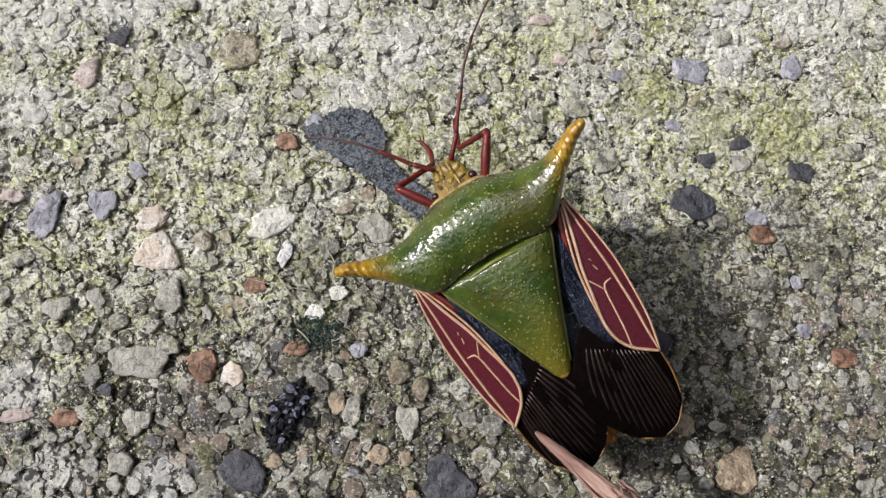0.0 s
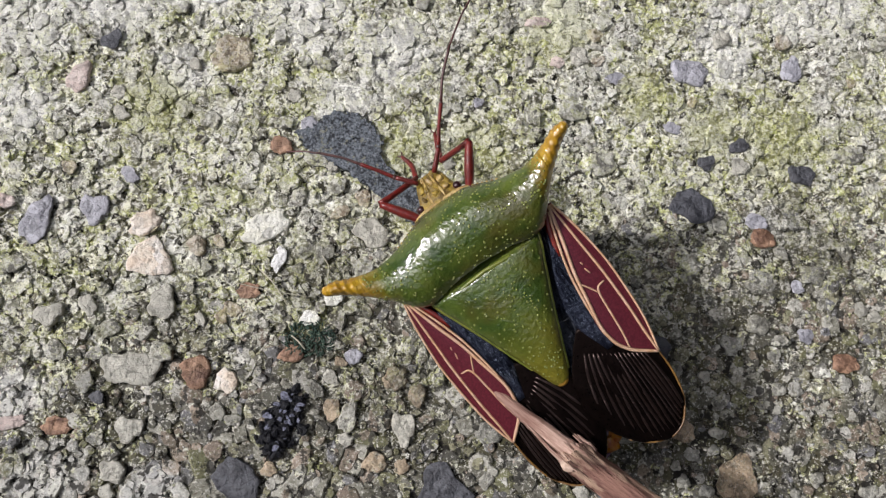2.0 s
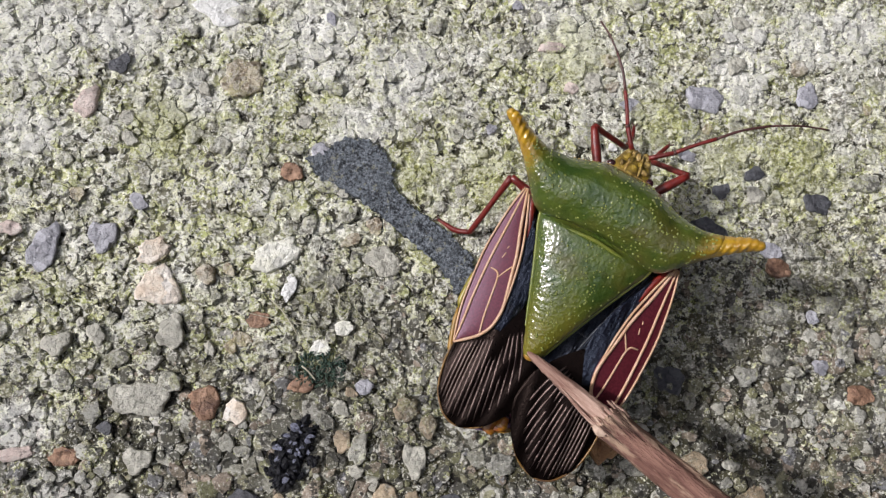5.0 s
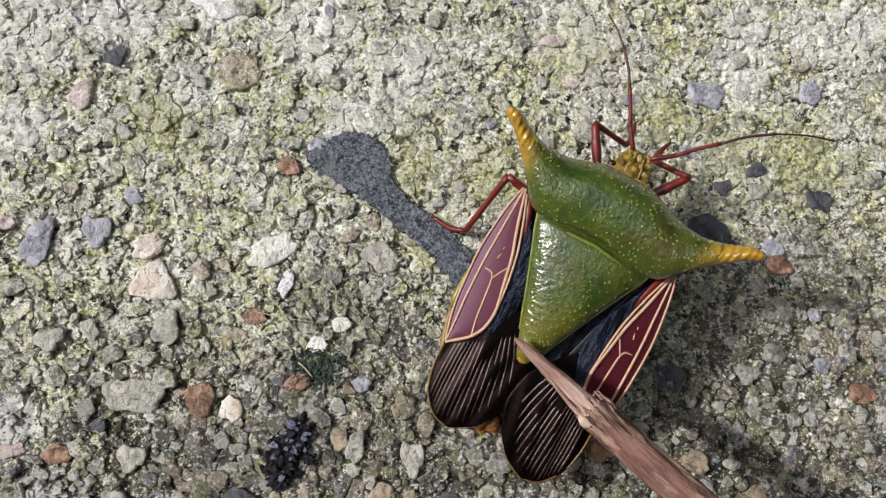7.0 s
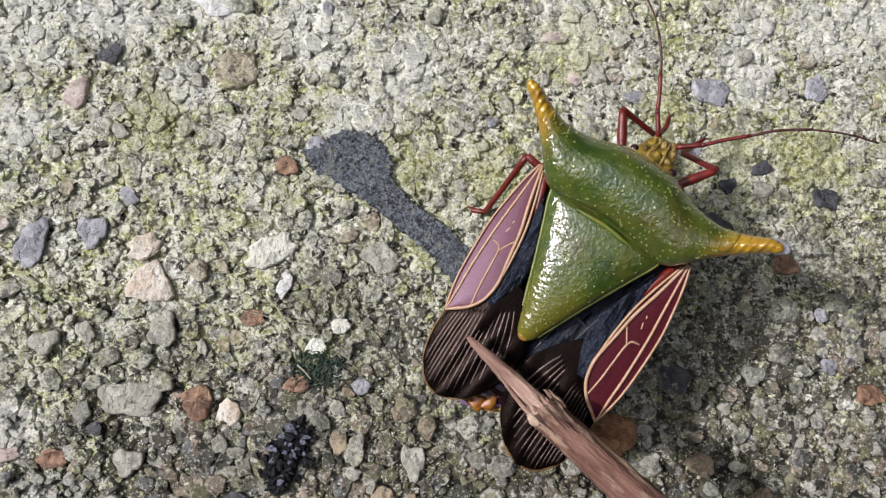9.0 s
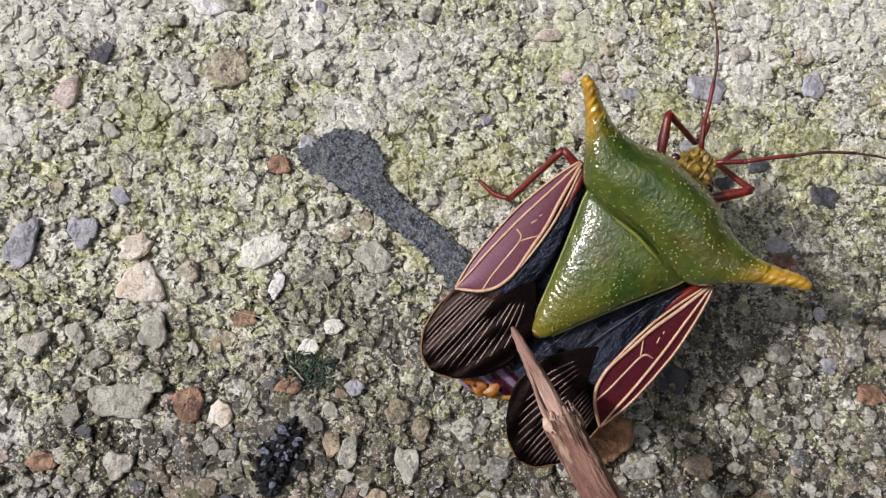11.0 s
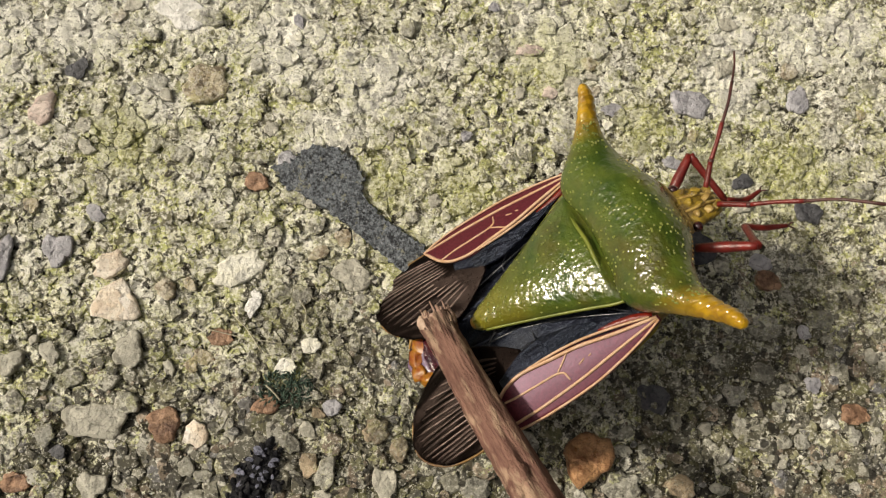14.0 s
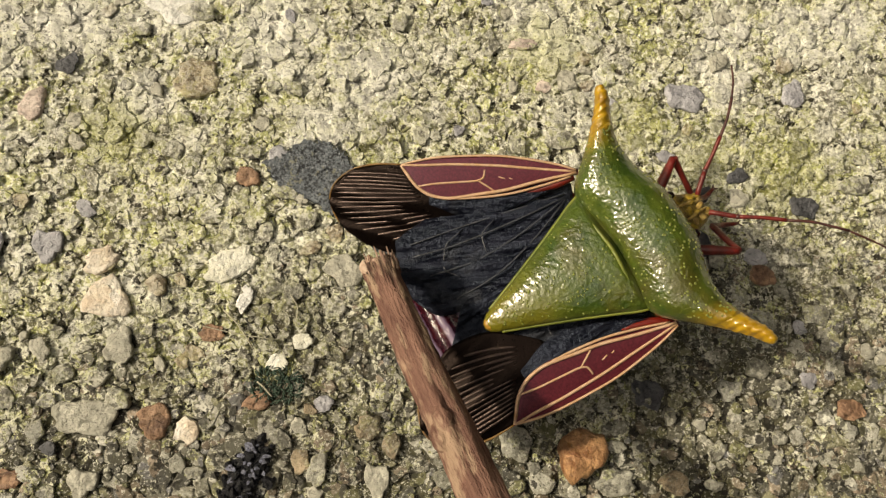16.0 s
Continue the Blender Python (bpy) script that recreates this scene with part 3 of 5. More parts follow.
def shard(rng, n, corners, rings, lump):
    """A broken grain of unit half-width: angular outline, worn edge, flattish top at height 1."""
    t, r = outline(rng, n, corners)
    verts, faces = [], []
    lean = rng.normal(size=2) * 0.12
    shift = rng.uniform(-0.08, 0.08, 2)
    for grow, z in rings:
        rr = r * grow * (1 + lump * rng.normal(size=n))
        x, y = rr * np.cos(t) + shift[0] * (1 - grow), rr * np.sin(t) + shift[1] * (1 - grow)
        verts += list(zip(x, y, z + (lean[0] * x + lean[1] * y) * (1 if z > 0 else 0) + lump * 0.5 * rng.normal(size=n)))
    m = len(rings)
    for a in range(m - 1):
        for b in range(n):
            c = (b + 1) % n
            faces += [(a * n + b, a * n + c, (a + 1) * n + c), (a * n + b, (a + 1) * n + c, (a + 1) * n + b)]
    verts.append((*shift, rings[-1][1] + 0.04))
    faces += [((m - 1) * n + b, (m - 1) * n + (b + 1) % n, m * n) for b in range(n)]
    return np.array(verts), np.array(faces)


def stone_shape(seed):
    """A worn stone of unit half-width: softened outline, lumpy crown."""
    rng = np.random.RandomState(seed)
    n = 22
    t, r = outline(rng, n, (3, 4) if seed == 47 else (4, 7))
    r = 0.5 * r + 0.25 * (np.roll(r, 1) + np.roll(r, -1))
    r = r * (1 + 0.05 * np.sin(3 * t + rng.uniform(0, 6)) + 0.05 * np.sin(5 * t + rng.uniform(0, 6)) + 0.06 * rng.normal(size=n))
    verts, faces = [], []
    rings = ((1.0, -1.0), (1.03, 0.1), (0.99, 0.5), (0.9, 0.82), (0.7, 0.98), (0.36, 1.05))
    lean, wave = rng.normal(size=2) * 0.16, rng.uniform(0, 6, 4)
    for grow, z in rings:
        x, y = r * grow * np.cos(t), r * grow * np.sin(t)
        lump = 0.14 * np.sin(3.1 * x + wave[0]) * np.sin(2.7 * y + wave[1]) + 0.08 * np.sin(6 * x + wave[2]) * np.sin(6.5 * y + wave[3]) + 0.03 * rng.normal(size=n)
        verts += list(zip(x, y, z + (lean[0] * x + lean[1] * y + lump * 1.8) * (z > 0)))
    m = len(rings)
    for a in range(m - 1):
        for b in range(n):
            c = (b + 1) % n
            faces += [(a * n + b, a * n + c, (a + 1) * n + c), (a * n + b, (a + 1) * n + c, (a + 1) * n + b)]
    verts.append((0, 0, 1.06))
    faces += [((m - 1) * n + b, (m - 1) * n + (b + 1) % n, m * n) for b in range(n)]
    return np.array(verts), np.array(faces)


def chip_shapes(base, count, seed):
    """Crumbs with broken faces."""
    rng, shapes = np.random.RandomState(seed), []
    for _ in range(count):
        q = base[0].copy()
        for k in range(8):
            d = rng.normal(size=3)
            d /= np.linalg.norm(d)
            q = q - np.maximum(q @ d - rng.uniform(0.3, 0.8), 0)[:, None] * d
        shapes.append(q + 0.03 * rng.normal(size=q.shape))
    return shapes


STONE_MESHES = {}


def stone_mesh(kind, variant):
    if (kind, variant) not in STONE_MESHES:
        v, f = stone_shape(40 + variant)
        STONE_MESHES[kind, variant] = mesh_of("stone", v, f.tolist(), STONES[kind])
    return STONE_MESHES[kind, variant]


PLACED = []


def stone(x, y, w, h, turn, kind, variant=None):
    """One embedded stone: centre, width, depth, turn and colour."""
    ob = new("stone", stone_mesh(kind, len(PLACED) % 7 if variant is None else variant))
    ob.parent = GROUND
    low = min(w, h)
    high = (0.2 if low > 1.35 else 0.09) + 0.03 * (len(PLACED) % 3) + (0.5 if kind == "amber" else 0)
    if kind in ("dark", "bluegrey", "grey"):
        high *= 0.7
    ob.matrix_basis = pose(x * MM, y * MM, -0.02 * MM, 0, 0, turn) @ Matrix.Diagonal((w * 0.52, h * 0.52, high, 1))
    PLACED.append((x, y, 0.5 * w, 0.5 * h, turn))
    return ob


stone(-16.76, 5.44, 3.53, 3.00, 0, 'cream', 7)
stone(-8.99, 7.67, 3.08, 1.89, 25, 'white')
stone(-13.44, -2.26, 2.20, 2.51, -20, 'rust')
stone(-11.44, -2.84, 1.60, 1.75, 0, 'cream')
stone(-17.53, -2.06, 4.06, 2.41, 5, 'quartz')
stone(-4.22, 2.73, 1.34, 1.18, 30, 'white')
stone(-20.30, 21.06, 1.82, 1.34, 40, 'dark')
stone(-22.30, 18.26, 1.72, 2.34, -15, 'pink')
stone(-11.67, 20.24, 2.67, 2.58, 10, 'tan')
stone(-5.84, 23.70, 1.08, 1.41, 0, 'white')
stone(10.39, 23.28, 2.07, 0.86, 5, 'pink')
stone(22.01, 19.59, 2.90, 2.11, 0, 'bluegrey')
stone(14.9, 15.8, 0.66, 0.66, 0, 'lime')
stone(22.8, 12.7, 1.5, 1.2, 20, 'dark')
stone(25.4, 14.0, 1.8, 1.0, 15, 'dark')
stone(20.4, 15.3, 1.2, 0.8, -20, 'bluegrey')
stone(16.33, 19.01, 1.73, 1.13, 0, 'bluegrey')
stone(21.56, 9.59, 3.43, 2.49, -15, 'dark')
stone(30.16, 11.85, 2.12, 1.59, 0, 'dark')
stone(32.46, -1.91, 1.97, 1.54, 10, 'rust')
stone(-20.78, 8.87, 2.15, 2.38, 10, 'bluegrey')
stone(-24.54, 8.02, 2.12, 3.33, -15, 'bluegrey')
stone(-17.27, 7.90, 2.01, 1.54, 30, 'cream')
stone(-13.71, 6.34, 1.40, 1.63, 0, 'tan')
stone(-1.70, 7.46, 2.65, 2.09, -25, 'quartz')
stone(-18.47, -8.78, 1.70, 1.62, 0, 'quartz')
stone(-10.26, -9.44, 3.46, 2.71, -20, 'dark')
stone(3.34, -10.17, 4.21, 3.27, -40, 'dark')
stone(23.97, -9.87, 3.21, 3.13, 0, 'tan')
stone(0.10, -2.77, 1.50, 1.42, 0, 'tan')
stone(-7.07, -1.12, 1.86, 1.40, 20, 'rust')
stone(11.84, 20.22, 1.12, 0.94, 0, 'pink')
stone(10.06, 16.03, 1.27, 1.61, 10, 'pale')
stone(13.04, 16.53, 2.22, 1.71, 0, 'grey')
stone(0.60, -6.16, 1.72, 2.58, 10, 'quartz')
stone(-3.11, -5.37, 1.40, 2.25, -10, 'pale')
stone(-22.32, -5.79, 1.62, 1.18, 0, 'rust')
stone(-19.85, -3.94, 1.04, 0.97, 0, 'dark')
stone(-26.90, 9.39, 1.66, 1.06, 0, 'pink')
stone(-8.02, 5.38, 0.94, 1.89, -25, 'lime')
stone(-8.04, 13.56, 1.68, 1.44, 0, 'rust')
stone(-23.36, 1.58, 2.24, 1.64, 20, 'quartz')
stone(-15.85, 2.38, 2.06, 2.29, 0, 'quartz')
stone(-25.45, -5.58, 2.19, 0.87, 10, 'pink')
stone(-1.32, -8.42, 1.78, 1.55, 20, 'tan')
stone(-25.79, 15.28, 1.77, 1.54, 0, 'grey')
stone(-13.09, 15.34, 1.59, 1.35, 0, 'pale')
stone(-15.70, -0.91, 1.67, 1.52, 0, 'pale')
stone(0.42, 21.44, 1.84, 1.59, 0, 'grey')
stone(29.79, 20.01, 1.80, 1.98, 0, 'bluegrey')
stone(15.06, 12.48, 1.87, 1.70, 10, 'grey')
stone(33.81, 13.44, 2.68, 1.52, 10, 'grey')
stone(26.03, 0.87, 1.61, 1.44, 0, 'pale')
stone(30.53, 4.40, 1.91, 1.56, 0, 'grey')
stone(26.45, 8.37, 1.73, 1.30, 0, 'bluegrey')
stone(-17.69, -6.01, 2.08, 1.93, 0, 'quartz')
stone(13.88, -4.69, 3.74, 3.44, 70, 'amber', 2)
stone(16.15, -6.50, 2.24, 1.72, 0, 'pale')
stone(20.09, -6.55, 2.12, 1.74, 0, 'tan')
stone(26.04, 0.72, 1.33, 1.17, 0, 'pale')
stone(9.70, -3.93, 2.22, 2.44, 0, 'pale')
stone(18.04, -0.91, 1.53, 1.53, 0, 'grey')
stone(24.02, -0.58, 1.78, 1.55, 0, 'grey')
stone(30.53, -2.48, 1.33, 1.18, 0, 'pale')
stone(6.55, -6.55, 1.60, 1.46, 0, 'grey')
stone(-11.88, 25.01, 2.65, 1.51, 0, 'pale')
stone(-13.6, 25.6, 3.6, 2.6, -25, 'lime')
stone(18.56, -0.86, 2.30, 2.06, 0, 'dark')
stone(26.90, 7.11, 1.82, 1.56, 0, 'rust')
stone(15.86, 17.90, 0.86, 0.69, 0, 'white')
stone(16.77, 18.48, 1.26, 1.26, 0, 'pale')
stone(26.43, 3.85, 1.92, 1.67, 0, 'grey')
stone(-5.9, 1.3, 1.5, 1.3, 30, 'white')
stone(-17.21, 7.84, 1.78, 1.35, 20, 'tan')
stone(-11.67, 20.13, 2.24, 2.02, 0, 'tan')
stone(30.73, -2.55, 1.18, 0.94, 0, 'white')
stone(10.47, 23.17, 1.76, 0.80, -10, 'tan')
stone(0.00, -2.95, 1.52, 1.45, 0, 'tan')
stone(-10.06, 3.19, 1.43, 1.07, 0, 'rust')
stone(-11.87, 1.39, 0.92, 1.06, 0, 'tan')


# ---- dark slate sliver let into the slab ----
FLAKE = [(-7.1, 14.5), (-5.9, 14.9), (-4.3, 16.1), (-2.8, 15.8), (-1.8, 15.2), (-1.0, 14.0), (-1.2, 12.7), (0.5, 10.9), (3.0, 9.3), (4.3, 8.0), (4.7, 6.4), (3.6, 5.2), (1.9, 7.4), (0.1, 8.8), (-1.7, 10.4), (-3.8, 12.0), (-6.3, 13.3)]


def inside(x, y, poly):
    hit = False
    for (ax, ay), (bx, by) in zip(poly, poly[1:] + poly[:1]):
        if (ay > y) != (by > y) and x < (bx - ax) * (y - ay) / (by - ay) + ax:
            hit = not hit
    return hit


def slate_sliver():
    """A thin flat splinter with a ragged edge and a pitted face."""
    rng = random.Random(5)
    edge = []
    for (ax, ay), (bx, by) in zip(FLAKE, FLAKE[1:] + FLAKE[:1]):
        for k in range(12):
            t = k / 12
            edge.append((ax + (bx - ax) * t + rng.uniform(-0.17, 0.17), ay + (by - ay) * t + rng.uniform(-0.17, 0.17)))
    bm = bmesh.new()
    top = [bm.verts.new((x * MM, y * MM, (0.25 + rng.uniform(-0.03, 0.03)) * MM)) for x, y in edge]
    cx, cy = sum(p[0] for p in edge) / len(edge), sum(p[1] for p in edge) / len(edge)
    low = [bm.verts.new(((cx + (x - cx) * 1.03) * MM, (cy + (y - cy) * 1.03) * MM, -0.5 * MM)) for x, y in edge]
    n = len(edge)
    bm.faces.new(top)
    for a in range(n):
        b = (a + 1) % n
        bm.faces.new((top[a], low[a], low[b], top[b]))
    bmesh.ops.triangulate(bm, faces=bm.faces[:])
    bmesh.ops.recalc_face_normals(bm, faces=bm.faces)
    me = bpy.data.meshes.new("slate_sliver")
    bm.to_mesh(me)
    bm.free()
    me.materials.append(SLATE)
    ob = tagged(new("slate_sliver", me), "thin dark grey slate sliver lying flat in the concrete", "slate")
    chips = [mesh_of("chip", q * [1, 1, 0.12], BALL_2[1].tolist(), SLATE, False) for q in chip_shapes(BALL_2, 5, 64)]
    made = 0
    while made < 34:
        x, y = rng.uniform(-7, 5), rng.uniform(5, 16)
        if inside(x, y, FLAKE):
            size = 0.2 + 0.5 * rng.random() ** 2
            place = pose(x * MM, y * MM, 0.25 * MM, rng.uniform(-5, 5), rng.uniform(-5, 5), rng.uniform(0, 360)) @ Matrix.Diagonal((size * 1.4, size, size, 1))
            part("chip", chips[made % 5], ob, "", place)
            made += 1
    return ob


slate_sliver()


def crumb_clump(x, y):
    """A heap of black crumbs."""
    rng = np.random.RandomState(8)
    root = tagged(new("soil_clump"), "clump of glossy black soil crumbs on the concrete", "soil clump")
    root.location = (x * MM, y * MM, 0)
    shapes = [mesh_of("crumb", q, BALL_2[1].tolist(), SOIL, False) for q in chip_shapes(BALL_2, 6, 77)]
    for _ in range(190):
        a, r = rng.uniform(0, 6.283), rng.uniform(0, 1) ** 0.6
        py = r * 2.3 * math.sin(a)
        px = r * 1.35 * math.cos(a) + 0.25 * rng.normal() + 0.3 * py
        s = 0.12 + 0.34 * rng.rand() ** 2.0
        place = pose(px * MM, py * MM, (0.06 + 0.3 * (1 - r)) * MM, rng.uniform(-25, 25), rng.uniform(-25, 25), rng.uniform(0, 360)) @ Matrix.Diagonal((s * 1.2, s, s * 0.75, 1))
        part("crumb", shapes[rng.randint(6)], root, "", place)
    v, f = BALL_3
    bump = 1 + 0.16 * np.sin(6 * v[:, :1] + 4 * v[:, 1:2]) + 0.12 * np.sin(9 * v[:, 1:2] - 5 * v[:, :1])
    q = v * bump * [1.15, 1.95, 0.3]
    q[:, 0] += 0.3 * q[:, 1]
    part("bed", mesh_of("bed", q, f.tolist(), SOIL), root)
    # pale blue-grey chips stand in for glints on the black crumbs
    glint_flakes = [mesh_of("glint_flake", q * [1, 1, 0.35], BALL_2[1].tolist(), GLINT_GREY, False) for q in chip_shapes(BALL_2, 4, 91)]
    for _ in range(28):
        a, r = rng.uniform(0, 6.283), rng.uniform(0, 1) ** 0.6
        py = 0.3 + r * 1.8 * math.sin(a)
        px = r * 1.2 * math.cos(a) + 0.3 * py
        s = 0.1 + 0.2 * rng.rand() ** 1.5
        place = pose(px * MM, py * MM, (0.3 + 0.3 * (1 - r)) * MM, rng.uniform(-30, 30), rng.uniform(-30, 30), rng.uniform(0, 360)) @ Matrix.Diagonal((s * 1.5, s, s, 1))
        part("glint_flake", glint_flakes[rng.randint(4)], root, "", place)


crumb_clump(-7.56, -5.72)


def free_spot(x, y, room):
    for sx, sy, a, b, turn in PLACED:
        c, s = math.cos(radians(turn)), math.sin(radians(turn))
        dx, dy = x - sx, y - sy
        if ((dx * c + dy * s) / (a + room)) ** 2 + ((dy * c - dx * s) / (b + room)) ** 2 < 1:
            return False
    return not inside(x, y, FLAKE)


def free_spots(xy, room):
    """Which of many spots lie clear of the placed stones and the slate."""
    ok = np.ones(len(xy), bool)
    for sx, sy, a, b, turn in PLACED:
        c, q = math.cos(radians(turn)), math.sin(radians(turn))
        dx, dy = xy[:, 0] - sx, xy[:, 1] - sy
        ok &= ((dx * c + dy * q) / (a + room)) ** 2 + ((dy * c - dx * q) / (b + room)) ** 2 >= 1
    for k in np.nonzero(ok)[0]:
        ok[k] = not inside(xy[k, 0], xy[k, 1], FLAKE)
    return ok


def fill_stones(count):
    """Further embedded stones, about 1 to 2 mm, between those placed by hand."""
    rng = random.Random(21)
    kinds = ["grey"] * 12 + ["pale"] * 10 + ["quartz"] * 5 + ["tan"] * 3 + ["bluegrey"]
    made = 0
    while made < count:
        x, y, w = rng.uniform(-31, 40), rng.uniform(-13, 28.5), rng.uniform(0.7, 1.4)
        if free_spot(x, y, w * 0.4):
            stone(x, y, w * rng.uniform(0.9, 1.35), w * rng.uniform(0.75, 1.1), rng.uniform(0, 180), rng.choice(kinds))
            made += 1


fill_stones(225)


def gravel():
    """Sand grains bedded in the slab, too many to count."""
    rng = np.random.RandomState(12)
    verts, faces, m = [], [], 0
    for count, n, rings, lo, hi, out in (
        (8200, 8, ((1.0, -1.2), (1.0, 0.3), (0.8, 1.0)), 0.34, 0.95, 0.16),
        (9000, 6, ((1.0, -1.0), (0.95, 0.3), (0.7, 1.0)), 0.13, 0.34, 0.14),
    ):
        shapes = [shard(rng, n, (4, 7), rings, 0.05) for _ in range(18)]
        xy = np.stack([rng.uniform(-36, 44, count), rng.uniform(-17, 32, count)], 1)
        size = lo + (hi - lo) * rng.rand(count) ** 2.0
        size *= 1 + 0.3 * value_noise(xy[:, 0] * 0.11, xy[:, 1] * 0.11, 9)
        clear = free_spots(xy, size * 0.4)
        level = 0.6 * ground_height(xy[:, 0], xy[:, 1]) + 0.06
        for (x, y), s, z in zip(xy[clear], size[clear], level[clear]):
            q, f = shapes[rng.randint(18)]
            q = q * [s * rng.uniform(0.9, 1.3), s * rng.uniform(0.65, 1.05), out * rng.uniform(0.7, 1.2)]
            a, lean, tip = rng.uniform(0, 6.283), 0.1 * rng.normal(), 0.1 * rng.normal()
            c, d = math.cos(a), math.sin(a)
            q = np.stack([q[:, 0] * c - q[:, 1] * d, q[:, 0] * d + q[:, 1] * c, q[:, 2] + lean * q[:, 0] + tip * q[:, 1]], 1)
            verts.append(q + [x, y, z - 0.12 + rng.uniform(-0.4, 0.6) * 0.16])
            faces.append(f + m)
            m += len(q)
    verts, faces = np.concatenate(verts) * MM, np.concatenate(faces)
    me = bpy.data.meshes.new("gravel")
    me.from_pydata(verts.tolist(), [], faces.tolist())
    me.materials.append(GRAVEL)
    ob = part("gravel", me, GROUND)
    return tagged(ob, "grey, tan and olive sand grains bedded in concrete", kind="stuff")


gravel()


# ---- the shield bug ----
BUG = tagged(new("shield_bug"), "live green shield bug with amber horns and veined purple wings", "insect")
HX = [0, 1.5, 2.5, 4, 5.4, 6.8, 7.9, 8.4]
FRONT = [3.4, 3.3, 2.95, 2.3, 2.05, 2.35, 2.75, 2.75]
BX = [0, 2, 3.6, 4.3, 5, 5.9, 6.8, 7.9, 8.4]
BACK = [-1.25, -1.4, -1.7, -1.5, -0.85, 0.15, 1.0, 1.85, 2.1]


def shield_ring(x, grow=1.0, n=30):
    """One slice across the shield at x: (y, z) round a lens whose front edge hangs lower than its back edge."""
    a = abs(x)
    yf, yb = float(ease(a, HX, FRONT)), float(ease(a, BX, BACK))
    zt = float(ease(a, [0, 2, 4, 5.4, 6.8, 7.9, 8.4], [8.0, 7.98, 7.8, 7.85, 8.15, 8.55, 8.55]))
    zb = float(ease(a, [0, 2, 4, 5.4, 6.8, 7.9, 8.4], [3.2, 3.4, 4.3, 5.7, 6.9, 7.65, 7.9]))
    ef = float(ease(a, [0, 2.5, 4, 5.4, 6.8, 8.4], [5.2, 5.6, 6.3, 6.9, 7.5, 8.2]))
    eb = float(ease(a, [0, 3.6, 5, 6.8, 8.4], [7.0, 6.5, 6.6, 7.3, 8.2]))
    rib = 1 + (0.045 * math.sin(a * 16) * min((a - 6.4) / 0.5, 1) if a > 6.4 else 0)
    yc, hy = (yf + yb) / 2, (yf - yb) / 2 * grow * rib
    ring = []
    for k in range(n):
        t = 2 * math.pi * k / n
        c, s = math.cos(t), math.sin(t)
        e = ef + (eb - ef) * (1 - c) / 2
        z = e + ((zt - e) * abs(s) ** 1.2 if s > 0 else -(e - zb) * abs(s) ** 0.8) * grow * rib
        ring.append((x, yc + hy * c, z))
    return ring


def build_shield():
    xs = np.linspace(-6.4, 6.4, 65)
    v, f = loft([shield_ring(x) for x in xs])
    part("pronotum", mesh_of("pronotum", v, f, GREEN), BUG, "glossy pitted green shoulder shield")
    for side in (-1, 1):
        xs = np.concatenate([np.linspace(6.38, 8.25, 40), [8.4, 8.52, 8.58]])
        g = np.concatenate([np.ones(40), [0.9, 0.65, 0.3]])
        v, f = loft([shield_ring(side * x, k, 24) for x, k in zip(xs, g)])
        part("horn", mesh_of("horn", v, f, GREEN), BUG, "ringed amber shoulder horn")
    line = [(x, float(ease(abs(x), HX, FRONT)) + 0.03, 5.25 + 0.1 * abs(x)) for x in np.linspace(-1.9, 1.9, 9)]
    v, f = tube(line, [0.08, 0.14, 0.17, 0.15, 0.17, 0.15, 0.17, 0.14, 0.08])
    part("collar", mesh_of("collar", v, f, CREAM), BUG, "cream-spotted front collar")
    verts, faces = [], []
    for k, x in enumerate(np.linspace(-3.6, 3.6, 27)):
        v, f = BALL_1
        verts.append(v * 0.1 + [x, float(ease(abs(x), HX, FRONT)) - 0.06, float(ease(abs(x), [0, 2.5, 4], [5.5, 5.85, 6.5]))])
        faces.append(f + k * len(v))
    part("collar_beading", mesh_of("collar_beading", np.concatenate(verts), np.concatenate(faces).tolist(), CREAM), BUG, "row of tiny cream beads")
    seam = [(x, float(ease(abs(x), BX, BACK)) - 0.5, 6.94 - 0.05 * x * x) for x in np.linspace(-3.3, 3.3, 9)]
    v, f = tube(seam, [0.05, 0.1, 0.12, 0.13, 0.13, 0.13, 0.12, 0.1, 0.05])
    part("seam", mesh_of("seam", v, f, RIM), BUG)


SY = [-1.1, -1.9, -3.3, -5.3, -7.3, -8.9, -9.7, -10.05]
SW = [3.95, 3.75, 3.15, 2.3, 1.5, 0.88, 0.55, 0.2]


def scutellum_profile(y):
    """Half-width, edge height and crown height of the back plate at y."""
    return (
        float(ease(-y, [-k for k in SY], SW)),
        float(ease(-y, [1.1, 5, 10.1], [6.3, 5.6, 4.75])),
        float(ease(-y, [1.1, 1.5, 1.85, 5, 8.7, 9.9, 10.06], [6.3, 6.45, 7.0, 6.55, 5.6, 5.15, 4.85])),
    )


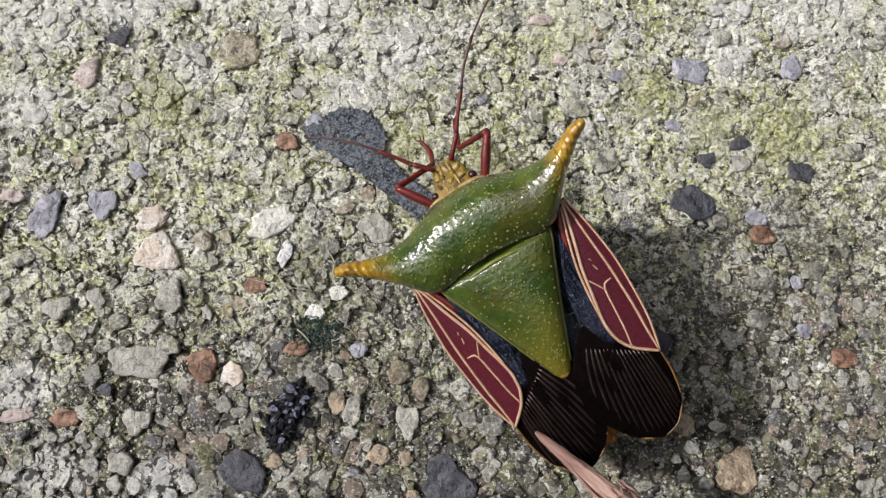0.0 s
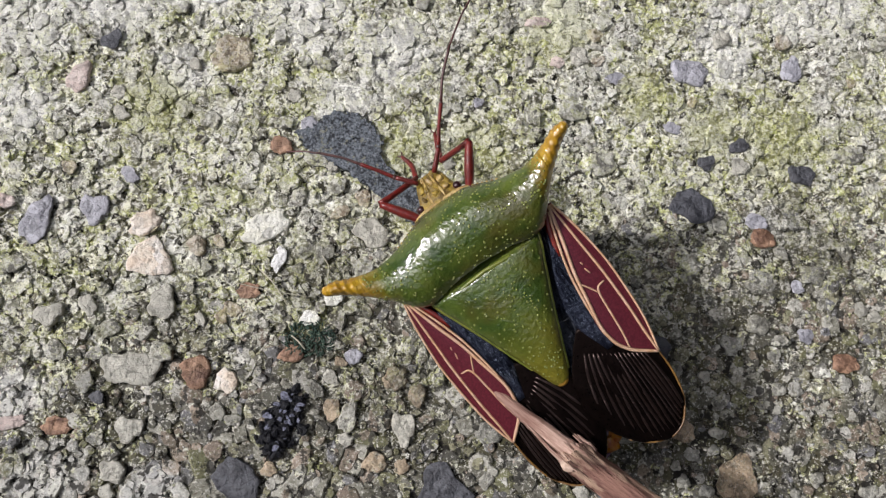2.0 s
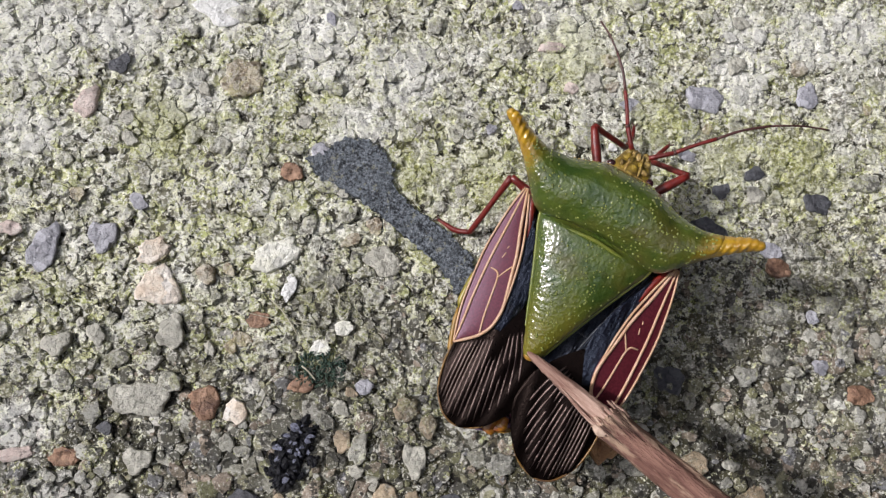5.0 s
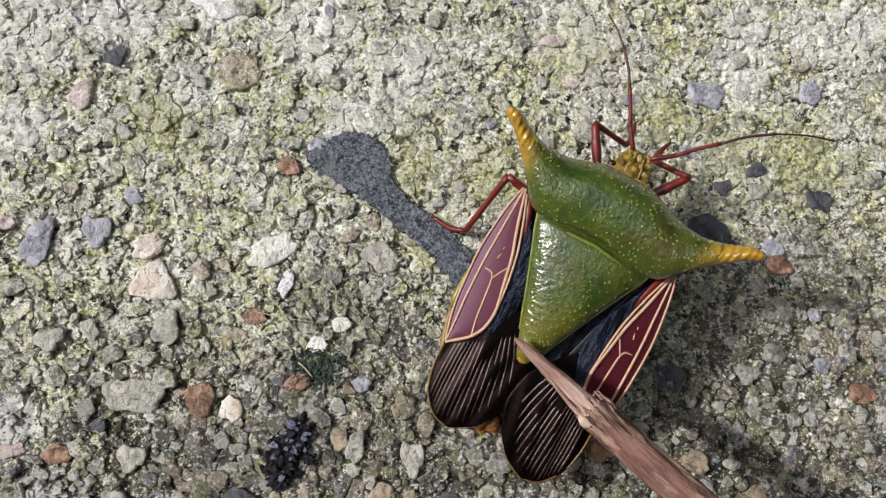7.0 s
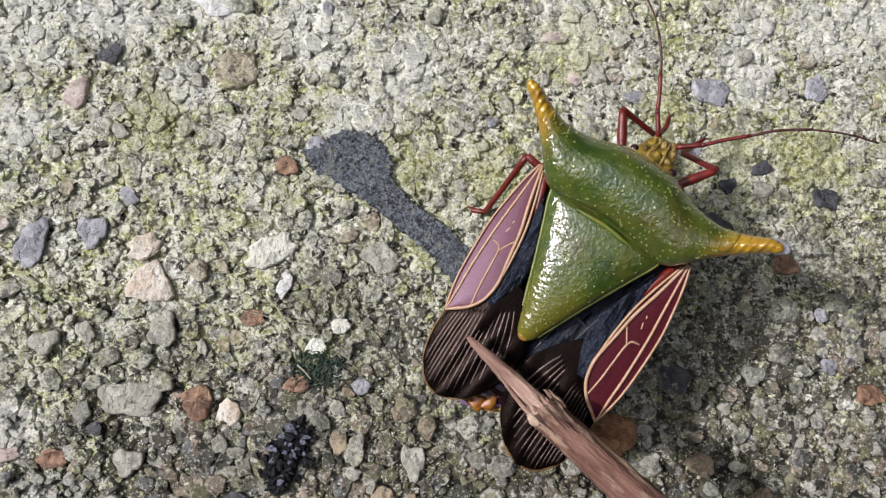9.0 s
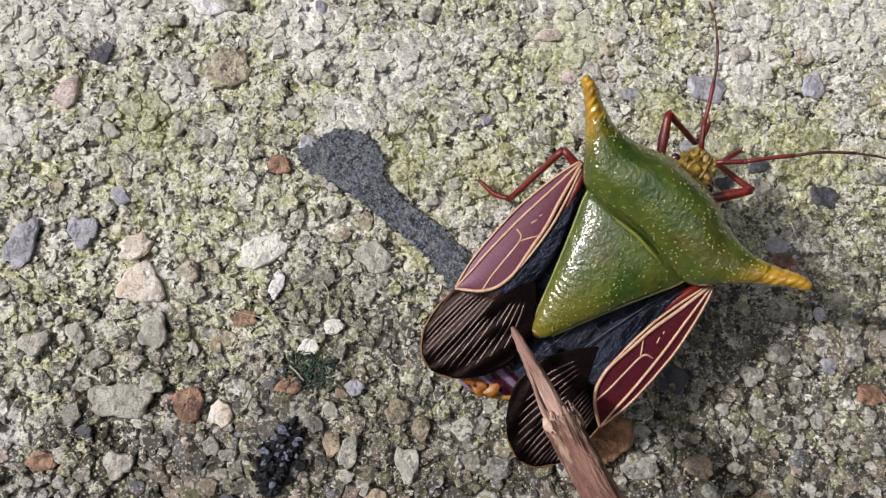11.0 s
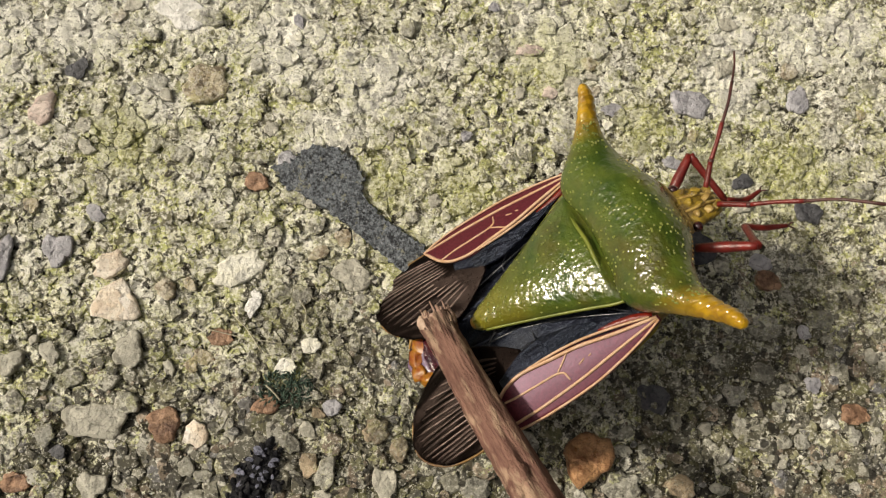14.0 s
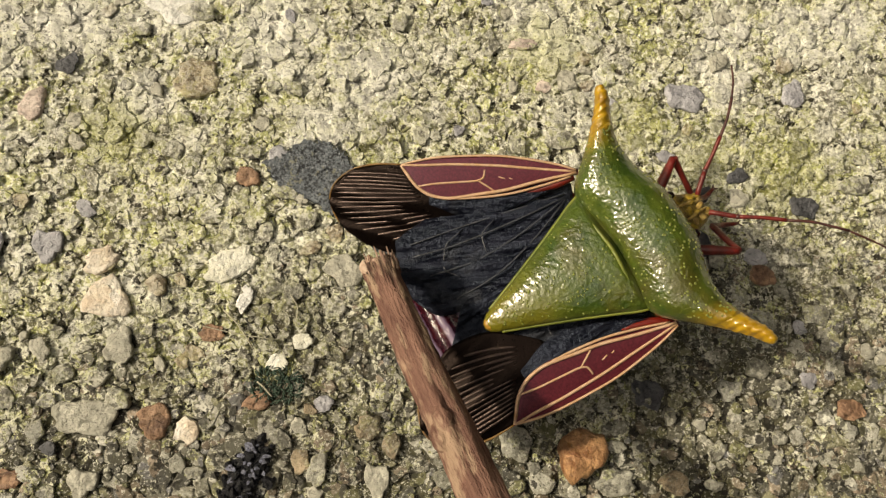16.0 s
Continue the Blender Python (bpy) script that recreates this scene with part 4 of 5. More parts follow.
def build_scutellum():
    rings, left, right = [], [], []
    for y in np.concatenate([np.linspace(-1.1, -9.3, 36), [-9.6, -9.85, -10.0, -10.06]]):
        w, edge, top = scutellum_profile(y)
        ring = []
        for k in range(28):
            t = 2 * math.pi * k / 28
            c, s = math.cos(t), math.sin(t)
            ring.append((w * c, y, edge + (top - edge) * s ** 0.9 if s > 0 else edge - 0.45 * abs(s)))
        rings.append(ring)
        left.append((-w, y, edge + 0.02))
        right.append((w, y, edge + 0.02))
    v, f = loft(rings)
    ob = part("scutellum", mesh_of("scutellum", v, f, GREEN), BUG, "pitted green triangular back plate")
    for line in (left, right):
        v, f = tube(line[2:-2:3], 0.1, 6, 3)
        part("margin", mesh_of("margin", v, f, RIM), ob, "yellowish olive edge")
    v, f = loft([[(0.42 * r * math.cos(t), -9.72 + 0.34 * r * math.sin(t), 4.98 + 0.22 * h) for t in np.linspace(0, 6.283, 10, endpoint=False)] for r, h in ((0.6, -1), (1, -0.3), (0.95, 0.4), (0.5, 0.95))])
    part("tip", mesh_of("tip", v, f, AMBER), ob, "amber tip")


def build_head():
    rings = []
    for y, w, z, h in ((2.4, 1.15, 4.6, 0.8), (3.2, 1.2, 4.6, 0.75), (3.8, 1.08, 4.5, 0.62), (4.3, 0.95, 4.32, 0.5), (4.75, 0.84, 4.1, 0.42), (5.05, 0.7, 3.93, 0.34), (5.25, 0.46, 3.82, 0.22), (5.33, 0.18, 3.78, 0.08)):
        ring = []
        for k in range(30):
            t = 2 * math.pi * k / 30
            lobe = 1 + 0.16 * math.cos(5 * (t - math.pi / 2)) * (1 if math.sin(t) > 0 else 0)
            ring.append((1.2 * w * math.cos(t), y, z + h * math.sin(t) * lobe))
        rings.append([(x, yy + 0.3, zz) for x, yy, zz in ring])
    v, f = loft(rings)
    head = part("head", mesh_of("head", v, f, OLIVE), BUG, "ridged olive-yellow head")
    knobs = [(0.0, 4.9, 4.75, 0.3), (0.35, 4.45, 4.98, 0.24), (-0.35, 4.45, 4.98, 0.24), (0.72, 4.75, 4.7, 0.26), (-0.72, 4.75, 4.7, 0.26), (0.0, 4.05, 5.2, 0.26), (0.78, 4.05, 4.98, 0.25), (-0.78, 4.05, 4.98, 0.25), (0.45, 5.3, 4.4, 0.22), (-0.45, 5.3, 4.4, 0.22)]
    for k, (x, y, z, r) in enumerate(knobs):
        q = chip_shapes(BALL_2, 1, 500 + k)[0] * [r, 1.25 * r, 0.7 * r] + [x, y, z]
        part("knob", mesh_of("knob", q, BALL_2[1].tolist(), CREAM if k % 3 == 0 else OLIVE), head)
    for side in (-1, 1):
        v, f = BALL_3
        eye = mesh_of("eye", v * [0.3, 0.3, 0.28] + [side * 1.36, 3.72, 4.78], f.tolist(), EYE)
        part("eye", eye, head, "dark red bead eye")
        v, f = tube([(side * 0.42, 3.2, 5.28), (side * 0.45, 3.9, 5.12), (side * 0.32, 4.8, 4.72), (side * 0.26, 5.5, 4.28)], [0.07, 0.1, 0.1, 0.05])
        part("ridge", mesh_of("ridge", v, f, CREAM), head)
        v, f = tube([(side * 0.62, 4.85, 4.3), (side * 0.66, 5.2, 4.35), (side * 0.62, 5.5, 4.45)], [0.16, 0.2, 0.16])
        part("feeler_socket", mesh_of("feeler_socket", v, f, OLIVE), head)


AY = [1.0, -1, -4, -8, -11, -13.5, -15, -15.6]
AW = [3.6, 4.6, 5.35, 5.2, 4.35, 3.0, 1.5, 0.3]


def build_abdomen():
    rings, rim = [], []
    for y in np.linspace(1.0, -15.6, 40):
        w = float(ease(-y, [-k for k in AY], AW))
        zt = float(ease(-y, [-1, 2, 8, 13, 15.6], [4.6, 4.4, 3.9, 3.3, 2.6]))
        zb = float(ease(-y, [-1, 2, 8, 13, 15.6], [1.6, 0.9, 0.9, 1.5, 2.1]))
        zm = 0.45 * zb + 0.55 * zt
        seg = 1 + 0.012 * math.sin(y * 3.2)
        swing = 0.05 * min(y, 0.0)
        rings.append([(swing + w * seg * math.cos(t), y, zm + (zt - zm if math.sin(t) > 0 else zm - zb) * math.sin(t)) for t in np.linspace(0, 2 * math.pi, 28, endpoint=False)])
        rim.append((w * 1.0, y, zm + 0.1, swing))
    v, f = loft(rings)
    body = part("abdomen", mesh_of("abdomen", v, f, MAROON), BUG, "dark maroon abdomen")
    for side in (-1, 1):
        for k, (a, b) in enumerate(((3, 10), (10, 17), (17, 24), (24, 31), (31, 38))):
            line = [(swing + side * x, y, z) for x, y, z, swing in rim[a : b + 1]]
            v, f = tube(line[::2] + [line[-1]] if len(line) % 2 == 0 else line[::2], [0.12] + [0.3 - 0.035 * k] * (len(line[::2]) - 2 + (1 - len(line) % 2)) + [0.05], 8, 2)
            part("margin_plate", mesh_of("margin_plate", v, f, AMBER if k > 2 else PLATE), body, "yellow-green edge plate")
    for x, y, turn in ((-1.5, -14.1, 25), (-0.75, -14.75, 10), (0.05, -14.9, -8), (0.75, -14.5, -30)):
        c, d = math.cos(radians(turn)), math.sin(radians(turn))
        q = chip_shapes(BALL_2, 1, 300 + turn)[0] * [0.85, 0.75, 0.16]
        q = np.stack([q[:, 0] * c - q[:, 1] * d + x, q[:, 0] * d + q[:, 1] * c + y, q[:, 2] + 2.95], 1)
        part("tail_plate", mesh_of("tail_plate", q, BALL_2[1].tolist(), TAIL), body, "orange tail plate")
    v, f = loft([[(w * math.cos(t), y, 3.2 + h * math.sin(t)) for t in np.linspace(0, 6.283, 20, endpoint=False)] for y, w, h in ((3.0, 1.6, 1.2), (2.0, 3.0, 1.9), (0.0, 4.4, 2.1), (-2.0, 4.6, 2.1), (-3.0, 4.0, 1.6))])
    part("thorax", mesh_of("thorax", v, f, OLIVE), BUG, "olive underside of the thorax")


def wing_height(u, v):
    return -0.1 * u + 0.24 * min(max(v, -1.0), 2.2) - 0.03 * max(v - 2.2, 0) - 0.012 * max(u - 9, 0) ** 2


CU = [0, 1.2, 2.9, 4.9, 8.2, 10.0, 10.9]
C_OUT = [-0.15, -0.42, -0.68, -0.8, -0.6, -0.22, -0.02]
IU = [0, 2.3, 4.4, 5.7, 7.8, 8.8, 9.75, 10.5, 10.9]
C_IN = [0.18, 0.84, 1.46, 1.72, 2.06, 1.92, 1.4, 0.55, 0.0]


def raised(points, radius, side, lift=0.1, n=6, height=wing_height):
    """A vein: a thin rod on the wing along (u, v) points."""
    line = [(-side * v, -u, height(u, v) + lift) for u, v in points]
    r = [radius * 0.8] + [radius] * (len(line) - 2) + [radius * 0.7]
    return tube(line, r, n, 4)


def membrane_height(u, v):
    return wing_height(u, v) - 0.13 + 0.07 * math.sin(v * 5.0 + u * 0.8) * min(max(u - 8.5, 0) / 2.5, 1)


def build_wing(side):
    """One forewing, hinged at its root: leathery corium with tan veins, dark clavus, ribbed smoky membrane."""
    u = np.concatenate([np.linspace(0, 10.2, 36), np.linspace(10.35, 10.9, 6)])
    v, f = sheet(u, ease(u, CU, C_OUT), ease(u, IU, C_IN), wing_height, 0.2, side, 12)
    wing = part("forewing", mesh_of("forewing", v, f, CORIUM), BUG, "purple leathery forewing with tan veins")
    u = np.concatenate([np.linspace(7.0, 15.2, 42), [15.35, 15.47, 15.55]])
    v_out = ease(u, [7, 9, 10.4, 10.9, 12, 13.5, 14.6, 15.3, 15.55], [1.5, 0.9, 0.15, 0.02, 0.05, 0.3, 0.85, 1.6, 2.2])
    v_in = ease(u, [7, 8, 10, 11.5, 13, 14.2, 15, 15.55], [3.2, 4.2, 5.5, 5.7, 5.3, 4.6, 3.8, 2.7])
    v, f = sheet(u, v_out, v_in, membrane_height, 0.09, side, 30)
    membrane = part("membrane", mesh_of("membrane", v, f, MEMBRANE), wing, "smoky black-brown ribbed wing membrane")
    for k in range(15):
        s = k / 14
        au, av = 10.4 - 2.0 * s, 0.75 + 2.9 * s
        a = -0.12 + 1.3 * s
        eu = float(np.interp(s, [0, 0.3, 0.6, 0.85, 1], [14.2, 15.2, 15.1, 13.4, 11.3]))
        ev = float(np.interp(s, [0, 0.3, 0.6, 0.85, 1], [0.75, 1.75, 3.1, 4.3, 4.8]))
        pts = [(au + (eu - au) * q, av + (ev - av) * q + 0.22 * math.sin(math.pi * q) * (s - 0.4)) for q in (0, 0.3, 0.6, 0.85, 1)]
        v, f = raised(pts, 0.125, side, -0.05, 8, membrane_height)
        part("rib", mesh_of("rib", v, f, RIDGE), wing)
    hem = [(10.9, 0.04), (12, 0.05), (13.5, 0.3), (14.6, 0.85), (15.3, 1.6), (15.52, 2.4), (15.2, 3.5), (14.2, 4.6)]
    v, f = raised(hem, 0.07, side, 0.0, 6, membrane_height)
    part("hem", mesh_of("hem", v, f, HEM), wing, "thin amber-brown wing edge")
    u = np.linspace(0.4, 9.0, 28)
    v, f = sheet(u, ease(u, [0.4, 2.3, 4.4, 7, 9], [0.2, 0.7, 1.3, 1.75, 1.7]), ease(u, [0.4, 2.3, 4.4, 6.5, 9], [0.6, 1.6, 2.6, 3.1, 2.4]), lambda a, b: wing_height(a, b) - 0.1, 0.14, side, 8)
    part("clavus", mesh_of("clavus", v, f, HIND), wing, "blue-black inner wing field")
    v, f = raised([(0.2, 0.35), (1.2, 0.85), (2.9, 1.4)], 0.27, side, -0.2)
    part("wing_base", mesh_of("wing_base", v, f, SCARLET), wing, "scarlet wing base")
    veins = [
        ([(0.1, -0.1), (1.2, -0.36), (2.9, -0.6), (4.9, -0.74), (8.2, -0.55), (10.0, -0.2), (10.8, 0.02)], 0.075),
        ([(0.1, 0.0), (2.9, -0.08), (5.2, -0.16), (7.6, -0.12), (9.4, 0.0), (10.8, 0.05)], 0.09),
        ([(0.1, 0.08), (2.3, 0.66), (4.4, 1.3), (5.7, 1.55), (7.8, 1.93), (8.8, 1.82), (9.75, 1.33), (10.45, 0.55), (10.85, 0.05)], 0.11),
        ([(0.4, 0.3), (2.3, 0.98), (4.2, 1.52), (5.8, 1.78), (7.2, 1.93)], 0.08),
        ([(9.75, 1.3), (8.6, 1.08), (7.4, 0.95), (6.0, 0.78), (5.65, 0.55), (5.6, 0.12)], 0.07),
        ([(6.0, 0.78), (5.4, 1.1), (4.9, 1.4)], 0.06),
        ([(4.75, 0.5), (4.55, 0.55), (4.35, 0.6)], 0.05),
        ([(4.1, 0.55), (4.0, 0.57), (3.9, 0.6)], 0.045),
    ]
    for pts, r in veins:
        v, f = raised(pts, r, side)
        part("vein", mesh_of("vein", v, f, VEIN), wing)
    return wing


def build_hind_wing(side):
    u = np.linspace(0.3, 11.5, 30)
    v, f = sheet(u, ease(u, [0.3, 4, 9, 11.5], [-0.1, 0.3, 0.8, 2.2]), ease(u, [0.3, 3, 6, 9, 11.5], [1.3, 4.2, 6.5, 7.2, 5.2]), lambda a, b: -0.55 - 0.1 * a + 0.2 * math.sin(b * 2.6 - a * 0.35) * min(a / 3, 1) + 0.07 * math.sin(b * 6.5 + a * 0.9), 0.08, side, 26)
    wing = part("hind_wing", mesh_of("hind_wing", v, f, HIND), BUG, "folded blue-black hind wing")
    lines = (
        [(0.8, 0.6), (4, 1.2), (8, 2.0), (10.6, 2.6)], [(0.8, 0.8), (4, 1.9), (8, 3.0), (10.5, 3.4)], [(0.8, 0.9), (4, 2.9), (7, 4.2), (9.5, 4.7)],
        [(0.8, 1.0), (3.2, 3.4), (5.6, 5.2), (8.0, 6.3)], [(7.2, 2.0), (8.4, 3.0), (8.6, 4.3), (7.6, 5.0)], [(5.2, 1.6), (6.1, 2.6), (5.9, 3.7)],
    )
    for k, pts in enumerate(lines):
        v, f = raised(pts, 0.07 if k < 4 else 0.05, side, 0.12, 5, lambda a, b: -0.5 - 0.1 * a)
        part("fold", mesh_of("fold", v, f, CREASE), wing)
    return wing


def build_leg(name, points, parent=None, label="thin crimson leg"):
    """A jointed leg: thigh, shin and foot of two joints ending in claws."""
    hip, knee, ankle, mid, toe = [np.array(p, float) for p in points]
    v, f = tube([hip, hip * 0.5 + knee * 0.5, knee], [0.26, 0.34, 0.24])
    leg = part(name, mesh_of("thigh", v, f, CRIMSON), parent or BUG, label)
    v, f = tube([knee, knee * 0.6 + ankle * 0.4, ankle], [0.25, 0.2, 0.21])
    part("shin", mesh_of("shin", v, f, CRIMSON), leg)
    v, f = tube([ankle, mid, toe], [0.18, 0.19, 0.12])
    part("foot", mesh_of("foot", v, f, CRIMSON), leg)
    way = (toe - mid) / np.linalg.norm(toe - mid)
    across = np.cross(way, (0, 0, 1))
    for s in (-1, 1):
        v, f = tube([toe, toe + 0.25 * way + s * 0.18 * across, toe + 0.4 * way + s * 0.22 * across - [0, 0, 0.1]], [0.06, 0.05, 0.02], 5)
        part("claw", mesh_of("claw", v, f, BROWN_RED), leg)
    return leg


def build_antenna(side, points, bare):
    """A feeler of jointed rods from its root forwards."""
    p = [np.array(q, float) for q in points]
    v, f = tube([p[0], p[1]], [0.17, 0.15], 7)
    root = part("antenna", mesh_of("antenna", v, f, CRIMSON), BUG, "long jointed red-brown feeler")
    for a in range(1, len(p) - 1):
        bow = (p[a] + p[a + 1]) / 2 + np.array(bare) * (0.3 if a > 1 else 0.1)
        r = (0.14, 0.1, 0.07)[min(a - 1, 2)]
        v, f = tube([p[a], bow, p[a + 1]], [r, r * 0.85, r * 0.95], 6)
        part("segment", mesh_of("segment", v, f, CRIMSON if a < 2 else BROWN_RED), root)
        v, f = BALL_2
        part("joint", mesh_of("joint", v * r * 1.25 + p[a], f.tolist(), BROWN_RED), root)
    return root


def granules(name, spots, parent):
    """Tiny pale warts scattered over the shield, too many to count."""
    v, f = BALL_1
    verts = [v * [r, r, 0.6 * r] + [x, y, z] for x, y, z, r in spots]
    faces = [f + k * len(v) for k in range(len(spots))]
    ob = part(name, mesh_of(name, np.concatenate(verts), np.concatenate(faces).tolist(), WART), parent, "scattered pale green warts")
    return tagged(ob, kind="stuff")


def build_granules():
    rng = np.random.RandomState(17)
    spots = []
    for _ in range(330):
        x, at = rng.uniform(-6.2, 6.2), rng.randint(2, 14)
        ring = shield_ring(x)
        (_, ya, za), (_, yb, zb) = ring[at], ring[at + 1]
        k = rng.rand()
        if value_noise(np.array(x * 0.5), np.array(ya * 0.8), 23) > -0.35:
            spots.append((x, ya + (yb - ya) * k, za + (zb - za) * k, rng.uniform(0.055, 0.095)))
    granules("granulation", spots, BUG)
    spots = []
    for _ in range(150):
        y = rng.uniform(-9.3, -1.9)
        w, edge, top = scutellum_profile(y)
        c = rng.uniform(-0.93, 0.93)
        spots.append((w * c, y, edge + (top - edge) * (1 - c * c) ** 0.45, rng.uniform(0.05, 0.09)))
    granules("granulation", spots, BUG)


build_shield()
build_scutellum()
build_granules()
build_head()
build_abdomen()
FOREWING_LEFT, FOREWING_RIGHT = build_wing(-1), build_wing(1)
HIND_LEFT, HIND_RIGHT = build_hind_wing(-1), build_hind_wing(1)
for s in (-1, 1):
    build_leg("front_leg", [(s * 1.7, 3.2, 3.2), (s * 3.5, 5.8, 3.7), (s * 1.05 + 0.2, 6.25, 1.7), (s * 1.1 + 0.4, 7.35, 0.7), (s * 1.4 + 0.45, 8.4, 0.35)])
MID_LEFT = build_leg("middle_leg", [(0, 0, 0), (-3.7, 0.55, 1.0), (-4.5, -3.6, -1.9), (-5.6, -3.95, -2.2), (-6.9, -3.85, -2.3)])
build_leg("middle_leg", [(2.8, -0.6, 2.8), (4.6, -2.4, 2.4), (4.4, -5.2, 1.0), (4.4, -6.0, 0.6), (4.5, -6.9, 0.4)])
for s in (-1, 1):
    build_leg("hind_leg", [(s * 2.2, -3.0, 2.2), (s * 4.0, -5.5, 1.6), (s * 3.6, -9.5, 0.8), (s * 3.5, -10.3, 0.5), (s * 3.5, -11.2, 0.4)])
ANT_LEFT = build_antenna(-1, [(0, 0, 0), (0.0, 1.5, 0.35), (0.25, 3.7, 0.9), (0.3, 6.3, 1.1), (-0.1, 8.8, 0.6)], (0.25, 0, 0.2))
ANT_RIGHT = build_antenna(1, [(0, 0, 0), (0.0, 1.6, 0.35), (-0.3, 4.2, 0.9), (-0.45, 7.6, 1.2), (0.3, 11.6, 0.4)], (-0.4, 0, 0.3))


# ---- the twig that prods the bug ----
def build_twig():
    """A snapped twig: split, peeled point, then a ragged collar of bark and the barked stem."""
    root = tagged(new("twig"), "snapped brown twig with a pale split point", "twig")
    rng = np.random.RandomState(4)

    def stem(ys, rs, n, rough, bend, cut=0.0):
        rings = []
        for y, r in zip(ys, rs):
            cx, cz = bend * math.sin(y * 0.21), bend * 0.7 * math.sin(y * 0.13 + 1)
            ring = []
            for k in range(n):
                t = 2 * math.pi * k / n
                rr = r * (1 + rough * 0.5 * math.sin(3 * t + y * 0.25) + rough * 0.5 * math.sin(7 * t + 0.6 * y) + rough * 0.35 * rng.normal())
                for at, wide in ((1.2 + 0.25 * math.sin(0.3 * y), 0.16), (2.1 + 0.3 * math.sin(0.22 * y + 2), 0.13), (0.5 + 0.2 * math.sin(0.4 * y + 1), 0.12)):
                    open_here = max(math.sin(0.55 * y + 3 * at), 0.0)
                    rr -= r * cut * open_here * math.exp(-(((t - at) / wide) ** 2))
                ring.append((cx + rr * math.cos(t), y, cz + rr * 0.85 * math.sin(t)))
            rings.append(ring)
        return loft(rings)

    ys = np.linspace(0, 6.9, 26)
    rs = ease(ys, [0, 0.4, 2, 4.5, 6.9], [0.1, 0.22, 0.36, 0.54, 0.74])
    v, f = stem(ys, rs, 14, 0.14, 0.1)
    v = np.array(v) - [0, 6.3, 0]
    point = part("peeled_point", mesh_of("peeled_point", v, f, PEELED), root, "pale splintered bare wood")
    v, f = tube([(0.25, -3.9, 0.2), (0.6, -2.3, 0.45), (0.8, -0.7, 0.5), (0.75, 0.3, 0.4)], [0.05, 0.1, 0.14, 0.18], 6)
    part("splinter", mesh_of("splinter", v, f, PEELED), point)
    ys = np.concatenate([[5.9, 6.0, 6.15, 6.4], np.linspace(6.8, 78, 150)])
    rs = np.concatenate([[0.72, 0.92, 1.02, 1.0], ease(ys[4:], [6.8, 12, 30, 78], [0.95, 1.02, 1.2, 1.5])])
    v, f = stem(ys, rs, 40, 0.08, 0.12, 0.22)
    part("bark", mesh_of("bark", v, f, BARK), root, "reddish brown grooved bark")
    for k in range(11):
        t = k * 0.571 + 0.15 * math.sin(k * 2.3)
        back, reach = 6.9, 5.75 + 0.32 * math.sin(k * 1.9)
        a = (0.8 * math.cos(t), back, 0.68 * math.sin(t))
        b = (0.9 * math.cos(t + 0.06), 0.5 * (back + reach), 0.78 * math.sin(t + 0.06))
        c = (0.86 * math.cos(t + 0.1), reach, 0.74 * math.sin(t + 0.1))
        v, f = tube([a, b, c], [0.2, 0.19, 0.06], 5)
        part("splinter", mesh_of("splinter", v, f, PEELED if k % 2 else BARK), root)
    for k in range(16):
        t = k * 0.39 + 0.1 * math.sin(k * 3.1)
        reach = 5.55 + 0.3 * math.sin(k * 2.7)
        a = (0.88 * math.cos(t), 6.6, 0.75 * math.sin(t))
        c = (0.97 * math.cos(t + 0.08), reach, 0.84 * math.sin(t + 0.08))
        v, f = tube([a, c], [0.09, 0.03], 5)
        part("fibre", mesh_of("fibre", v, f, PEELED), root)
    for k, (x, y, z, r) in enumerate(((0.72, 6.1, 0.25, 0.52), (0.45, 5.85, 0.5, 0.4), (-0.5, 6.1, 0.5, 0.36))):
        q = chip_shapes(BALL_2, 1, 620 + k)[0] * [r, 1.2 * r, r] + [x, y, z]
        part("stub", mesh_of("stub", q, BALL_2[1].tolist(), PALE_WOOD, False), root, "pale torn wood")
    for y, t in ((16.2, 1.4), (16.9, 0.8), (24.0, 2.4), (33.0, 0.7)):
        v, f = BALL_3
        q = v * [0.5, 0.75, 0.42] * (1 + 0.08 * np.sin(5 * v[:, :1] + 7 * v[:, 1:2])) + [0.85 * math.cos(t), y, 0.75 * math.sin(t)]
        part("knot", mesh_of("knot", q, f.tolist(), BARK), root)
    return root, point


TWIG, TWIG_POINT = build_twig()


# ---- small litter on the slab ----
def fibre(points, radius, label="pale dry plant fibre lying on concrete"):
    v, f = tube([(x, y, z) for x, y, z in points], radius, 5, 4)
    return tagged(new("plant_fibre", mesh_of("plant_fibre", v, f, STRAW)), label, "plant fibre", "fibres on the slab")


fibre([(-9.34, 4.70, 0.22), (-8.37, 3.76, 0.32), (-7.31, 2.15, 0.22)], 0.05)
fibre([(-7.03, 0.13, 0.22), (-6.57, -0.24, 0.32), (-6.07, -0.84, 0.22)], 0.06)
fibre([(-10.98, 3.74, 0.22), (-8.54, 3.19, 0.32), (-5.90, 2.76, 0.22)], 0.03)
fibre([(-5.07, 5.66, 0.22), (-4.56, 4.75, 0.32), (-4.72, 3.79, 0.22)], 0.04)


